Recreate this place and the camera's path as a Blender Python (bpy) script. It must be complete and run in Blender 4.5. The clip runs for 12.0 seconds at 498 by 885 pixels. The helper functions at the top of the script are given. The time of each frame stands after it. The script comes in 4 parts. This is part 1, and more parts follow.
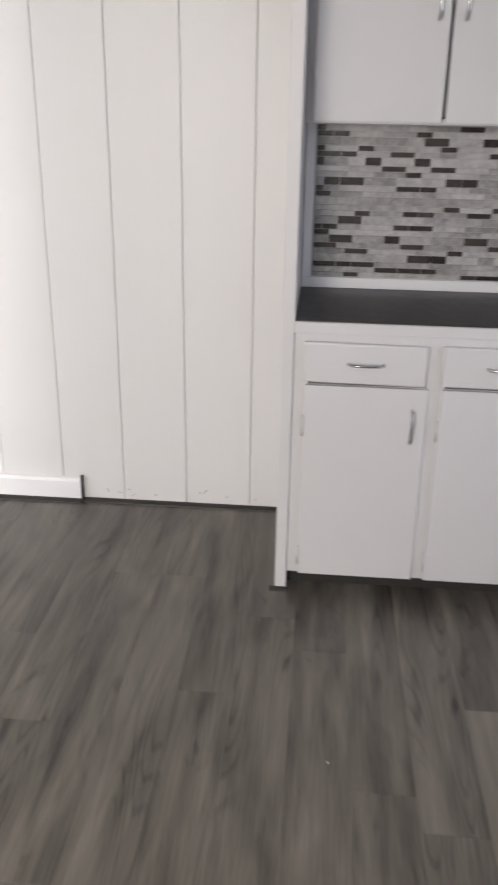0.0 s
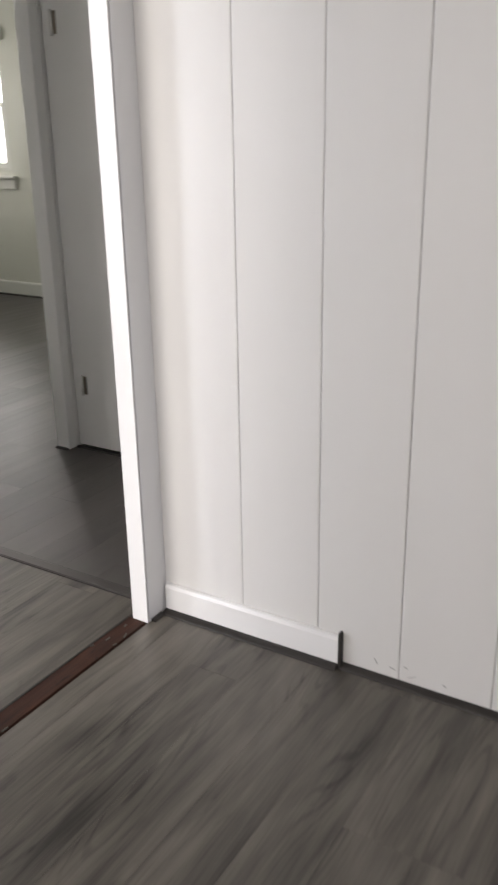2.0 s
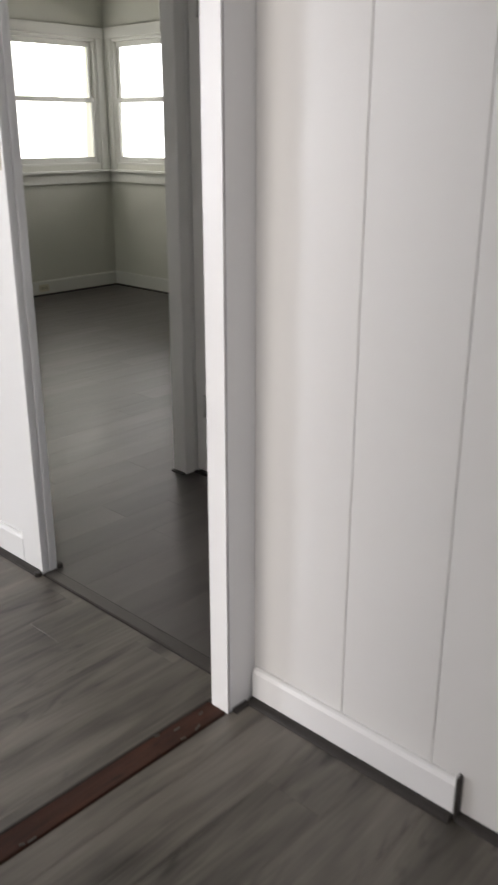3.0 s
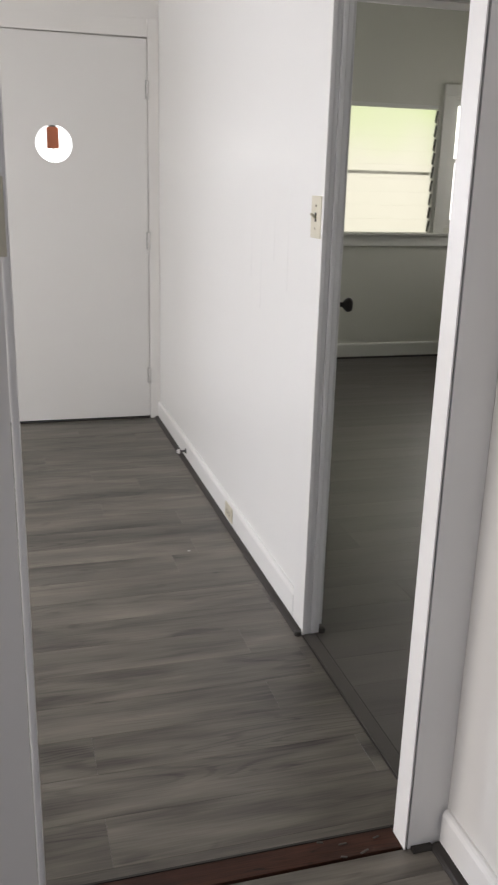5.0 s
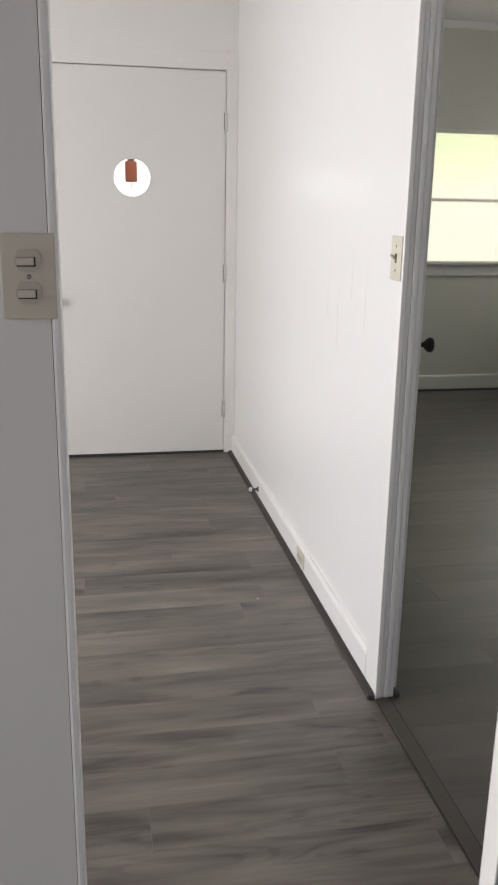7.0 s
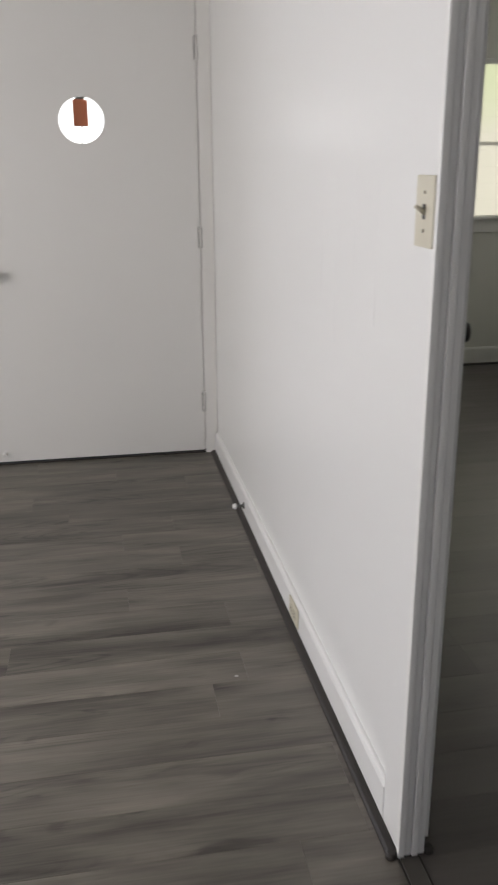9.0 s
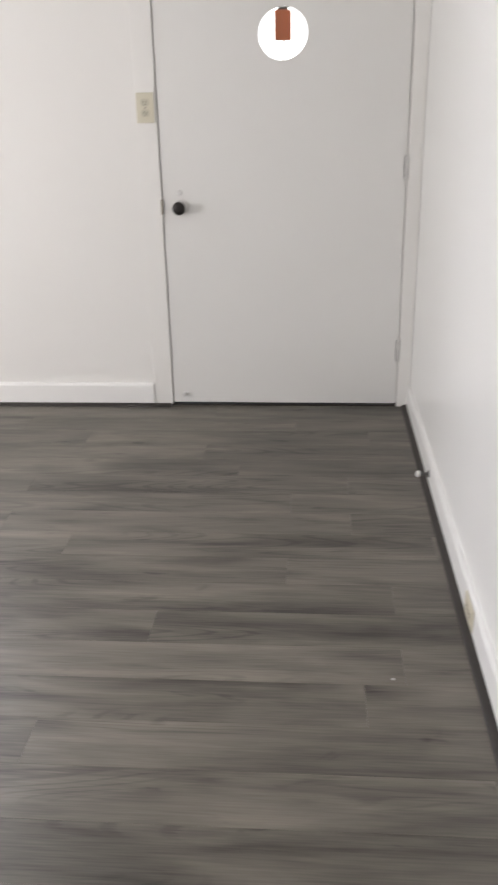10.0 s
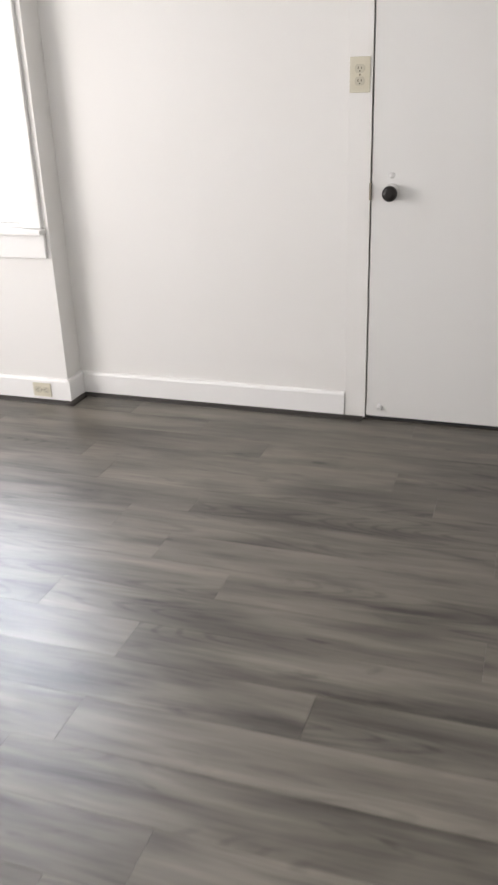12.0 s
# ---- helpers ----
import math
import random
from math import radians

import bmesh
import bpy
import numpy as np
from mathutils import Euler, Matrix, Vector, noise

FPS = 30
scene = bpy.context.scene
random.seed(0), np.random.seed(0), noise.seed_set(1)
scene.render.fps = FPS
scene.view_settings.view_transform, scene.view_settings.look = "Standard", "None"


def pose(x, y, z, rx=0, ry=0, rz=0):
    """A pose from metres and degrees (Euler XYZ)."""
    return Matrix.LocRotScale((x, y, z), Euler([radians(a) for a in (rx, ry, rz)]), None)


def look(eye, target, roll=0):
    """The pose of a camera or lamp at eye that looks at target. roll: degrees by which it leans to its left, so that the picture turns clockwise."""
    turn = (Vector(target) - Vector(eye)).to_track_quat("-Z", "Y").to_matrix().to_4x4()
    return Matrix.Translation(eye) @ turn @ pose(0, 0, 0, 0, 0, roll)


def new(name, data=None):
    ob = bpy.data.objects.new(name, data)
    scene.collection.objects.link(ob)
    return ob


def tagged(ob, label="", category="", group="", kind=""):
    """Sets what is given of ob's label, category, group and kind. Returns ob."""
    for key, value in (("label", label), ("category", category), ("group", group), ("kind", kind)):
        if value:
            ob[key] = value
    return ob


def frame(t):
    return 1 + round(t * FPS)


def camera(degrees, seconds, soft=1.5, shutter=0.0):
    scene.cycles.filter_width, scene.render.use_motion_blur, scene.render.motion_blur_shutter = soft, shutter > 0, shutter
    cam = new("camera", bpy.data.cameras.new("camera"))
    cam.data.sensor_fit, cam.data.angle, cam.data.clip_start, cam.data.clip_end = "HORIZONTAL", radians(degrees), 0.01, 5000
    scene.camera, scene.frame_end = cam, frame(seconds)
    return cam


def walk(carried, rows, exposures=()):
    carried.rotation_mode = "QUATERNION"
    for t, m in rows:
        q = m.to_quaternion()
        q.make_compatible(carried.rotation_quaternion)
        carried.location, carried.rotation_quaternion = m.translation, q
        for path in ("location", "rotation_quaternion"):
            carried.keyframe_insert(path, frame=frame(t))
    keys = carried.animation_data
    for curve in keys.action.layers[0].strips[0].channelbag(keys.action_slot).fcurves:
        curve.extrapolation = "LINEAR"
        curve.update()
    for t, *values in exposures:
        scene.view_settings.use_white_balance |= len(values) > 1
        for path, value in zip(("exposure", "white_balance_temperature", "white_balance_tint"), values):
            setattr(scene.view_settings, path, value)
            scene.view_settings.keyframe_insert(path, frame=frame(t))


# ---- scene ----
cam = camera(32.8, 12.0, soft=2.1, shutter=0.5)

PATH = [
    (0, (-2.796, -1.409, 1.424), (-0.955, -1.257, 0.658), 0.9),
    (0.5, (-2.512, -1.403, 1.438), (-0.726, -1.008, 0.629), -0.0),
    (0.8, (-2.325, -1.405, 1.417), (-0.586, -0.826, 0.618), 1.5),
    (1, (-2.232, -1.422, 1.403), (-0.522, -0.733, 0.627), 0.2),
    (1.5, (-1.991, -1.376, 1.334), (-0.316, -0.551, 0.619), -1.1),
    (2, (-1.715, -1.343, 1.311), (-0.118, -0.358, 0.618), -1.0),
    (2.5, (-1.461, -1.293, 1.294), (0.005, -0.125, 0.596), 0.0),
    (3, (-1.276, -1.173, 1.299), (0.092, 0.112, 0.607), -0.0),
    (3.2, (-1.219, -1.129, 1.298), (0.101, 0.215, 0.626), 0.7),
    (3.5, (-1.117, -1.118, 1.296), (0.061, 0.366, 0.653), 1.5),
    (3.7, (-1.033, -1.126, 1.298), (0.022, 0.454, 0.674), 1.8),
    (5.3, (-0.815, -1.356, 1.361), (-0.354, 0.501, 0.78), 1.1),
    (5.5, (-0.779, -1.386, 1.37), (-0.368, 0.488, 0.802), 0.7),
    (6, (-0.719, -1.402, 1.379), (-0.398, 0.496, 0.835), -0.3),
    (6.5, (-0.735, -1.343, 1.372), (-0.436, 0.557, 0.826), 0.5),
    (7, (-0.8, -1.172, 1.386), (-0.438, 0.718, 0.842), 1.0),
    (7.2, (-0.812, -1.092, 1.376), (-0.422, 0.794, 0.837), 1.2),
    (8.8, (-0.585, -0.457, 1.342), (-0.198, 1.409, 0.733), -0.6),
    (9, (-0.548, -0.387, 1.334), (-0.209, 1.481, 0.704), -0.4),
    (9.5, (-0.457, -0.234, 1.347), (-0.371, 1.642, 0.658), 0.6),
    (10, (-0.43, -0.092, 1.322), (-0.578, 1.745, 0.546), -1.3),
    (10.5, (-0.464, 0.046, 1.321), (-0.798, 1.836, 0.493), -2.4),
    (11, (-0.445, 0.12, 1.313), (-1.001, 1.851, 0.48), -2.9),
    (11.5, (-0.435, 0.221, 1.307), (-1.072, 1.921, 0.468), -3.3),
    (12, (-0.485, 0.389, 1.29), (-1.079, 2.117, 0.478), -2.1),
]
walk(cam, [(t, look(eye, target, roll)) for t, eye, target, roll in PATH],
     exposures=[(0, 0.26), (0.5, 0.05), (1, -0.13), (1.5, -0.24), (2, -0.1), (2.5, -0.15), (3, -0.45), (3.5, -0.78), (3.7, -0.75), (5.3, -0.5), (6.5, -0.26), (7.2, -0.48), (8.8, -0.9), (9.5, -0.36), (10, -0.38), (10.5, -0.1), (11, -0.1), (11.5, -0.6), (12, -0.27)])


# ---- world and light ----
world = bpy.data.worlds.new("sky_world")
scene.world = world
world.use_nodes = True
wn = world.node_tree
sky = wn.nodes.new("ShaderNodeTexSky")
sky.sky_type, sky.sun_disc = "NISHITA", False
sky.sun_elevation, sky.sun_rotation = radians(70), radians(160)
wn.links.new(sky.outputs[0], wn.nodes["Background"].inputs[0])
wn.nodes["Background"].inputs[1].default_value = 0.12

sun = new("sun", bpy.data.lights.new("sun", "SUN"))
sun.data.energy, sun.data.angle, sun.data.color = 2.5, radians(0.5), (1, 0.95, 0.88)
sun.matrix_world = look((1.5, -4, 12), (0, 0, 0))


def window_light(name, centre, target, width, height, watts, colour):
    """Area lamp for sky light at a window, or at an opening added for fill."""
    lamp = new(name, bpy.data.lights.new(name, "AREA"))
    lamp.data.shape, lamp.data.size, lamp.data.size_y = "RECTANGLE", width, height
    lamp.data.energy, lamp.data.color = watts, colour
    lamp.matrix_world = look(centre, target)
    return lamp


LIT = (1.0, 0.93, 0.905)
window_light("hall_north_skylight", (-2.92, 3.56, 1.37), (-2.92, 0, 1.0), 0.98, 1.26, 84, (0.90, 0.93, 1.04))
window_light("hall_west_skylight", (-3.86, 1.25, 1.17), (0, 1.25, 0.5), 1.7, 1.3, 84, LIT)
window_light("kitchen_west_skylight", (-4.18, -0.55, 1.50), (-2.73, -0.50, 0.05), 0.98, 1.1, 70, (1.0, 0.92, 0.88))
# added bluish fill with no known window, lifts the partition's kitchen face
window_light("kitchen_south_fill", (-1.8, -3.5, 1.4), (-1.8, 0, 0.6), 1.0, 0.9, 11.5, (0.84, 0.87, 1.11))
window_light("bedroom_north_skylight", (2.96, 5.07, 1.55), (2.96, 0, 1.2), 0.8, 0.95, 12, LIT)
window_light("bedroom_east_skylight", (4.6, 5.0, 1.5), (0, 5.0, 1.5), 2.6, 1.34, 120, LIT)


# ---- materials ----
def material(name, colour, rough=0.5, metal=0.0, vary=0.06, scale=3.0, grain=40.0, bump=0.05, stretch=(1, 1, 1), spot=None, island=0.0):
    """Painted, plastic or metal surface with two scales of variation in tone, gloss and relief."""
    m = bpy.data.materials.new(name)
    m.use_nodes = True
    t = m.node_tree
    b = t.nodes["Principled BSDF"]
    co = t.nodes.new("ShaderNodeTexCoord")
    mp = t.nodes.new("ShaderNodeMapping")
    mp.inputs["Scale"].default_value = stretch
    geo = t.nodes.new("ShaderNodeNewGeometry")
    t.links.new(geo.outputs["Position"], mp.inputs[0])
    big, fine = t.nodes.new("ShaderNodeTexNoise"), t.nodes.new("ShaderNodeTexNoise")
    big.inputs["Scale"].default_value, fine.inputs["Scale"].default_value = scale, grain
    big.inputs["Detail"].default_value, fine.inputs["Detail"].default_value = 4, 2
    for n in (big, fine):
        t.links.new(mp.outputs[0], n.inputs["Vector"])
    mix = t.nodes.new("ShaderNodeMix")
    mix.data_type = "RGBA"
    lo, hi = [c * (1 - vary) for c in colour], [min(1, c * (1 + vary)) for c in colour]
    mix.inputs["A"].default_value, mix.inputs["B"].default_value = (*lo, 1), (*hi, 1)
    t.links.new(big.outputs["Fac"], mix.inputs["Factor"])
    out = mix.outputs["Result"]
    if spot:
        vo = t.nodes.new("ShaderNodeTexNoise")
        vo.inputs["Scale"].default_value, vo.inputs["Detail"].default_value = 9, 6
        t.links.new(geo.outputs["Position"], vo.inputs["Vector"])
        ramp = t.nodes.new("ShaderNodeValToRGB")
        ramp.color_ramp.elements[0].position, ramp.color_ramp.elements[1].position = 0.66, 0.78
        t.links.new(vo.outputs["Fac"], ramp.inputs[0])
        m2 = t.nodes.new("ShaderNodeMix")
        m2.data_type = "RGBA"
        m2.inputs["B"].default_value = (*spot, 1)
        t.links.new(out, m2.inputs["A"])
        t.links.new(ramp.outputs[0], m2.inputs["Factor"])
        out = m2.outputs["Result"]
    t.links.new(out, b.inputs["Base Color"])
    rr = t.nodes.new("ShaderNodeMapRange")
    rr.inputs["To Min"].default_value, rr.inputs["To Max"].default_value = max(0.02, rough - 0.08), min(1, rough + 0.08)
    t.links.new(big.outputs["Fac"], rr.inputs["Value"])
    t.links.new(rr.outputs[0], b.inputs["Roughness"])
    b.inputs["Metallic"].default_value = metal
    if bump:
        bp = t.nodes.new("ShaderNodeBump")
        bp.inputs["Strength"].default_value, bp.inputs["Distance"].default_value = bump, 0.004
        t.links.new(fine.outputs["Fac"], bp.inputs["Height"])
        t.links.new(bp.outputs[0], b.inputs["Normal"])
    return m


WALL = material("satin_white_wall_paint", (0.78, 0.77, 0.745), 0.42, vary=0.03, scale=1.4, grain=14, bump=0.10, stretch=(1, 1, 0.25))
GLOSS = material("gloss_white_wall_paint", (0.79, 0.79, 0.775), 0.27, vary=0.02, scale=1.2, grain=5, bump=0.0, stretch=(1, 1, 0.35))
GLOSS.node_tree.nodes["Map Range"].inputs["To Min"].default_value = 0.285
GLOSS.node_tree.nodes["Map Range"].inputs["To Max"].default_value = 0.315
PANEL = material("brushed_white_panel_paint", (0.73, 0.72, 0.695), 0.45, vary=0.035, scale=2.0, grain=30, bump=0.16, stretch=(1, 1, 0.12))
TRIM = material("white_trim_paint", (0.82, 0.815, 0.80), 0.38, vary=0.03, scale=4, grain=50, bump=0.08)
CABINET = material("white_cabinet_paint", (0.68, 0.675, 0.67), 0.40, vary=0.04, scale=2.5, grain=45, bump=0.08, spot=(0.66, 0.65, 0.64))
DOORPAINT = material("white_door_paint", (0.74, 0.735, 0.715), 0.40, vary=0.025, scale=1.6, grain=35, bump=0.07, stretch=(1, 1, 0.3))
BEDTRIM = material("pale_bedroom_trim_paint", (0.66, 0.665, 0.62), 0.45, vary=0.04, scale=3, grain=40, bump=0.06)
BEDWALL = material("pale_green_grey_wall_paint", (0.60, 0.605, 0.54), 0.55, vary=0.04, scale=1.5, grain=18, bump=0.08)
CEIL = material("dull_white_ceiling_paint", (0.56, 0.55, 0.53), 0.6, vary=0.04, scale=2, grain=25, bump=0.1)
DARKBASE = material("charcoal_vinyl_quarter_round", (0.034, 0.030, 0.027), 0.46, vary=0.3, scale=9, grain=60, bump=0.1)
DARKBASE.node_tree.nodes["Principled BSDF"].inputs["Specular IOR Level"].default_value = 0.3
SUBFLOOR = material("dark_floor_underlay", (0.06, 0.052, 0.045), 0.7)
COUNTER = material("dark_laminate_counter", (0.040, 0.038, 0.037), 0.42, vary=0.18, scale=30, grain=220, bump=0.04)
GROUT = material("pale_grout", (0.50, 0.49, 0.47), 0.8, vary=0.08, scale=20, grain=200)
CHROME = material("worn_chrome", (0.55, 0.55, 0.55), 0.18, metal=1.0, vary=0.1, scale=20, grain=120, bump=0.02)
BLACK = material("black_knob_metal", (0.018, 0.016, 0.015), 0.32, metal=0.3, vary=0.2, scale=30, grain=150, bump=0.03)
IVORY = material("ivory_plastic", (0.60, 0.565, 0.45), 0.38, vary=0.05, scale=15, grain=120, bump=0.03)
IVORYDARK = material("ivory_device_plastic", (0.50, 0.47, 0.37), 0.38, vary=0.05, scale=15, grain=120, bump=0.03)
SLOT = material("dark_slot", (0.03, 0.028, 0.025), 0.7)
BRASS = material("aged_screw_metal", (0.30, 0.27, 0.22), 0.4, metal=1.0, vary=0.2, scale=40)
HINGE = material("painted_over_hinge", (0.66, 0.655, 0.64), 0.38, vary=0.06, scale=30, grain=90, bump=0.15)
TAGWOOD = material("red_brown_wood", (0.42, 0.115, 0.045), 0.55, vary=0.2, scale=40, grain=200, stretch=(1, 1, 0.2))
RUBBER = material("dark_rubber", (0.025, 0.024, 0.023), 0.6)
SLATE = material("slate_metal_clip", (0.10, 0.10, 0.095), 0.4, metal=0.7)
EARTH = material("garden_ground", (0.09, 0.11, 0.05), 0.9, vary=0.3, scale=0.8, grain=15, bump=0.3)


def wood(name, dark, light, rough, along=1.0, spread=0.2, figure=0.15, knots=0.24, contrast=1.0):
    """Wood along x: soft blotches, long streaks, fine grain, faint cathedral figure, dark knots, and a tone of its own for every board."""
    m = bpy.data.materials.new(name)
    m.use_nodes = True
    t = m.node_tree
    b = t.nodes["Principled BSDF"]
    geo, info = t.nodes.new("ShaderNodeNewGeometry"), t.nodes.new("ShaderNodeObjectInfo")
    shift, comb = t.nodes.new("ShaderNodeVectorMath"), t.nodes.new("ShaderNodeCombineXYZ")
    shift.operation = "MULTIPLY_ADD"
    for k in range(3):
        t.links.new(info.outputs["Random"], comb.inputs[k])
    shift.inputs[1].default_value = (37.0, 53.0, 19.0)
    t.links.new(comb.outputs[0], shift.inputs[0])
    t.links.new(geo.outputs["Position"], shift.inputs[2])

    def noise(sx, sy, detail, bend=0.0):
        mp, n = t.nodes.new("ShaderNodeMapping"), t.nodes.new("ShaderNodeTexNoise")
        mp.inputs["Scale"].default_value = (sx * along, sy * along, sy * along)
        n.inputs["Scale"].default_value, n.inputs["Detail"].default_value, n.inputs["Distortion"].default_value = 1.0, detail, bend
        t.links.new(shift.outputs[0], mp.inputs[0])
        t.links.new(mp.outputs[0], n.inputs["Vector"])
        return n.outputs["Fac"]

    def calc(kind, a, p, c=None):
        n = t.nodes.new("ShaderNodeMath")
        n.operation = kind
        for k, v in enumerate((a, p, c)):
            if v is None:
                continue
            if isinstance(v, (int, float)):
                n.inputs[k].default_value = v
            else:
                t.links.new(v, n.inputs[k])
        return n.outputs[0]

    def span(v, lo, hi, top):
        n = t.nodes.new("ShaderNodeMapRange")
        n.interpolation_type = "SMOOTHSTEP"
        for k, q in (("From Min", lo), ("From Max", hi), ("To Min", 0.0), ("To Max", top)):
            n.inputs[k].default_value = q
        t.links.new(v, n.inputs["Value"])
        return n.outputs[0]

    blotch, streak, fine = noise(1.9, 11.0, 3.0, 0.5), noise(1.6, 27.0, 3.0, 0.4), noise(9.0, 210.0, 4.0)
    rings = calc("SINE", calc("MULTIPLY_ADD", noise(0.8, 7.5, 1.0, 0.2), 150.0, calc("MULTIPLY", fine, 2.2)), 0.0)
    lines = calc("MULTIPLY", span(rings, 0.35, 1.0, figure), span(noise(1.1, 6.0, 1.0), 0.46, 0.62, 1.0))
    knot = span(noise(5.0, 17.0, 3.0, 0.6), 0.63, 0.76, knots)
    v = calc("MULTIPLY_ADD", info.outputs["Random"], spread, 0.5 - 0.5 * spread)
    v = calc("MULTIPLY_ADD", calc("SUBTRACT", blotch, 0.5), 1.1 * contrast, v)
    v = calc("MULTIPLY_ADD", calc("SUBTRACT", streak, 0.5), 0.5 * contrast, v)
    v = calc("MULTIPLY_ADD", calc("SUBTRACT", fine, 0.5), 0.36 * contrast, v)
    v = calc("SUBTRACT", calc("SUBTRACT", v, lines), knot)
    ramp = t.nodes.new("ShaderNodeValToRGB")
    e = ramp.color_ramp.elements
    e[0].position, e[0].color = 0.12, (*dark, 1)
    e[1].position, e[1].color = 0.88, (*light, 1)
    t.links.new(v, ramp.inputs[0])
    t.links.new(ramp.outputs[0], b.inputs["Base Color"])
    rr = t.nodes.new("ShaderNodeMapRange")
    rr.inputs["To Min"].default_value, rr.inputs["To Max"].default_value = rough - 0.06, rough + 0.12
    t.links.new(streak, rr.inputs["Value"])
    t.links.new(rr.outputs[0], b.inputs["Roughness"])
    bp = t.nodes.new("ShaderNodeBump")
    bp.inputs["Strength"].default_value, bp.inputs["Distance"].default_value = 0.12, 0.002
    t.links.new(fine, bp.inputs["Height"])
    t.links.new(bp.outputs[0], b.inputs["Normal"])
    return m


PLANK = wood("grey_oak_vinyl_plank", (0.028, 0.024, 0.019), (0.200, 0.180, 0.147), 0.36, spread=0.12, contrast=1.15)
PLANK.node_tree.nodes["Principled BSDF"].inputs["Specular IOR Level"].default_value = 0.6
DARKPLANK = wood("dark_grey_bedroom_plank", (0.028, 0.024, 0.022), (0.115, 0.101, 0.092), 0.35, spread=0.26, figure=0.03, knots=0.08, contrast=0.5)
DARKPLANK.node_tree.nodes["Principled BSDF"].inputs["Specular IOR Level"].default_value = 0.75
REDWOOD = wood("old_red_brown_fir", (0.007, 0.004, 0.003), (0.072, 0.026, 0.014), 0.60, along=2.2, knots=0.5)
REDWOOD.node_tree.nodes["Principled BSDF"].inputs["Specular IOR Level"].default_value = 0.25
MARBLE = wood("grey_marble_tile", (0.24, 0.23, 0.22), (0.56, 0.55, 0.53), 0.20, along=3.0, spread=0.5, figure=0.0, knots=0.0)
SMOKE = wood("dark_brown_glass_tile", (0.020, 0.017, 0.015), (0.072, 0.060, 0.053), 0.17, along=3.0, spread=0.5, figure=0.0, knots=0.0)
STRIP = material("worn_dark_transition_vinyl", (0.060, 0.054, 0.047), 0.36, vary=0.3, scale=12, grain=90, bump=0.08, stretch=(1, 0.15, 1))


def glass(name, colour, rough):
    m = bpy.data.materials.new(name)
    m.use_nodes = True
    b = m.node_tree.nodes["Principled BSDF"]
    b.inputs["Base Color"].default_value = (*colour, 1)
    b.inputs["Roughness"].default_value = rough
    b.inputs["Transmission Weight"].default_value = 1.0
    b.inputs["IOR"].default_value = 1.45
    return m


GLASS = glass("clear_window_glass", (0.97, 0.985, 0.98), 0.0)
FROST = glass("obscured_louvre_glass", (0.98, 0.97, 0.93), 0.35)


def glow(name, low, high, strength, z0, z1):
    """Plain bright distance outside the windows."""
    m = bpy.data.materials.new(name)
    m.use_nodes = True
    t = m.node_tree
    t.nodes.remove(t.nodes["Principled BSDF"])
    em = t.nodes.new("ShaderNodeEmission")
    geo, sep, ran, mix, no = (t.nodes.new(k) for k in ("ShaderNodeNewGeometry", "ShaderNodeSeparateXYZ", "ShaderNodeMapRange", "ShaderNodeMix", "ShaderNodeTexNoise"))
    mix.data_type = "RGBA"
    t.links.new(geo.outputs["Position"], sep.inputs[0])
    no.inputs["Scale"].default_value = 1.2
    t.links.new(geo.outputs["Position"], no.inputs["Vector"])
    add = t.nodes.new("ShaderNodeMath")
    add.operation = "ADD"
    t.links.new(sep.outputs["Z"], add.inputs[0])
    t.links.new(no.outputs["Fac"], add.inputs[1])
    ran.inputs["From Min"].default_value, ran.inputs["From Max"].default_value = z0 + 0.5, z1 + 0.5
    t.links.new(add.outputs[0], ran.inputs["Value"])
    t.links.new(ran.outputs[0], mix.inputs["Factor"])
    mix.inputs["A"].default_value, mix.inputs["B"].default_value = (*low, 1), (*high, 1)
    t.links.new(mix.outputs["Result"], em.inputs["Color"])
    em.inputs["Strength"].default_value = strength
    t.links.new(em.outputs[0], t.nodes["Material Output"].inputs[0])
    return m


GARDEN = glow("bright_garden_distance", (1.0, 0.955, 0.80), (0.80, 0.95, 0.46), 1.5, 1.55, 2.05)
HAZE = glow("bright_sky_distance", (1, 1, 1), (1, 1, 1), 5.5, 0.5, 2.0)


# ---- mesh helpers ----
def box(bm, x0, x1, y0, y1, z0, z1, bevel=0.0):
    """Adds a block between two corners, with its edges rounded."""
    made = bmesh.ops.create_cube(bm, size=1.0)["verts"]
    for v in made:
        v.co = Vector((x0 + (v.co.x + 0.5) * (x1 - x0), y0 + (v.co.y + 0.5) * (y1 - y0), z0 + (v.co.z + 0.5) * (z1 - z0)))
    if bevel:
        edges = {e for v in made for e in v.link_edges}
        bmesh.ops.bevel(bm, geom=list(edges), offset=bevel, segments=2, profile=0.6, affect="EDGES")
    return bm


def rod(bm, a, b, r0, r1=None, n=16):
    """Adds a round bar from a to b."""
    a, b = Vector(a), Vector(b)
    turn = (b - a).to_track_quat("Z", "Y").to_matrix().to_4x4()
    m = Matrix.Translation((a + b) / 2) @ turn
    bmesh.ops.create_cone(bm, cap_ends=True, segments=n, radius1=r0, radius2=r0 if r1 is None else r1, depth=(b - a).length, matrix=m)
    return bm


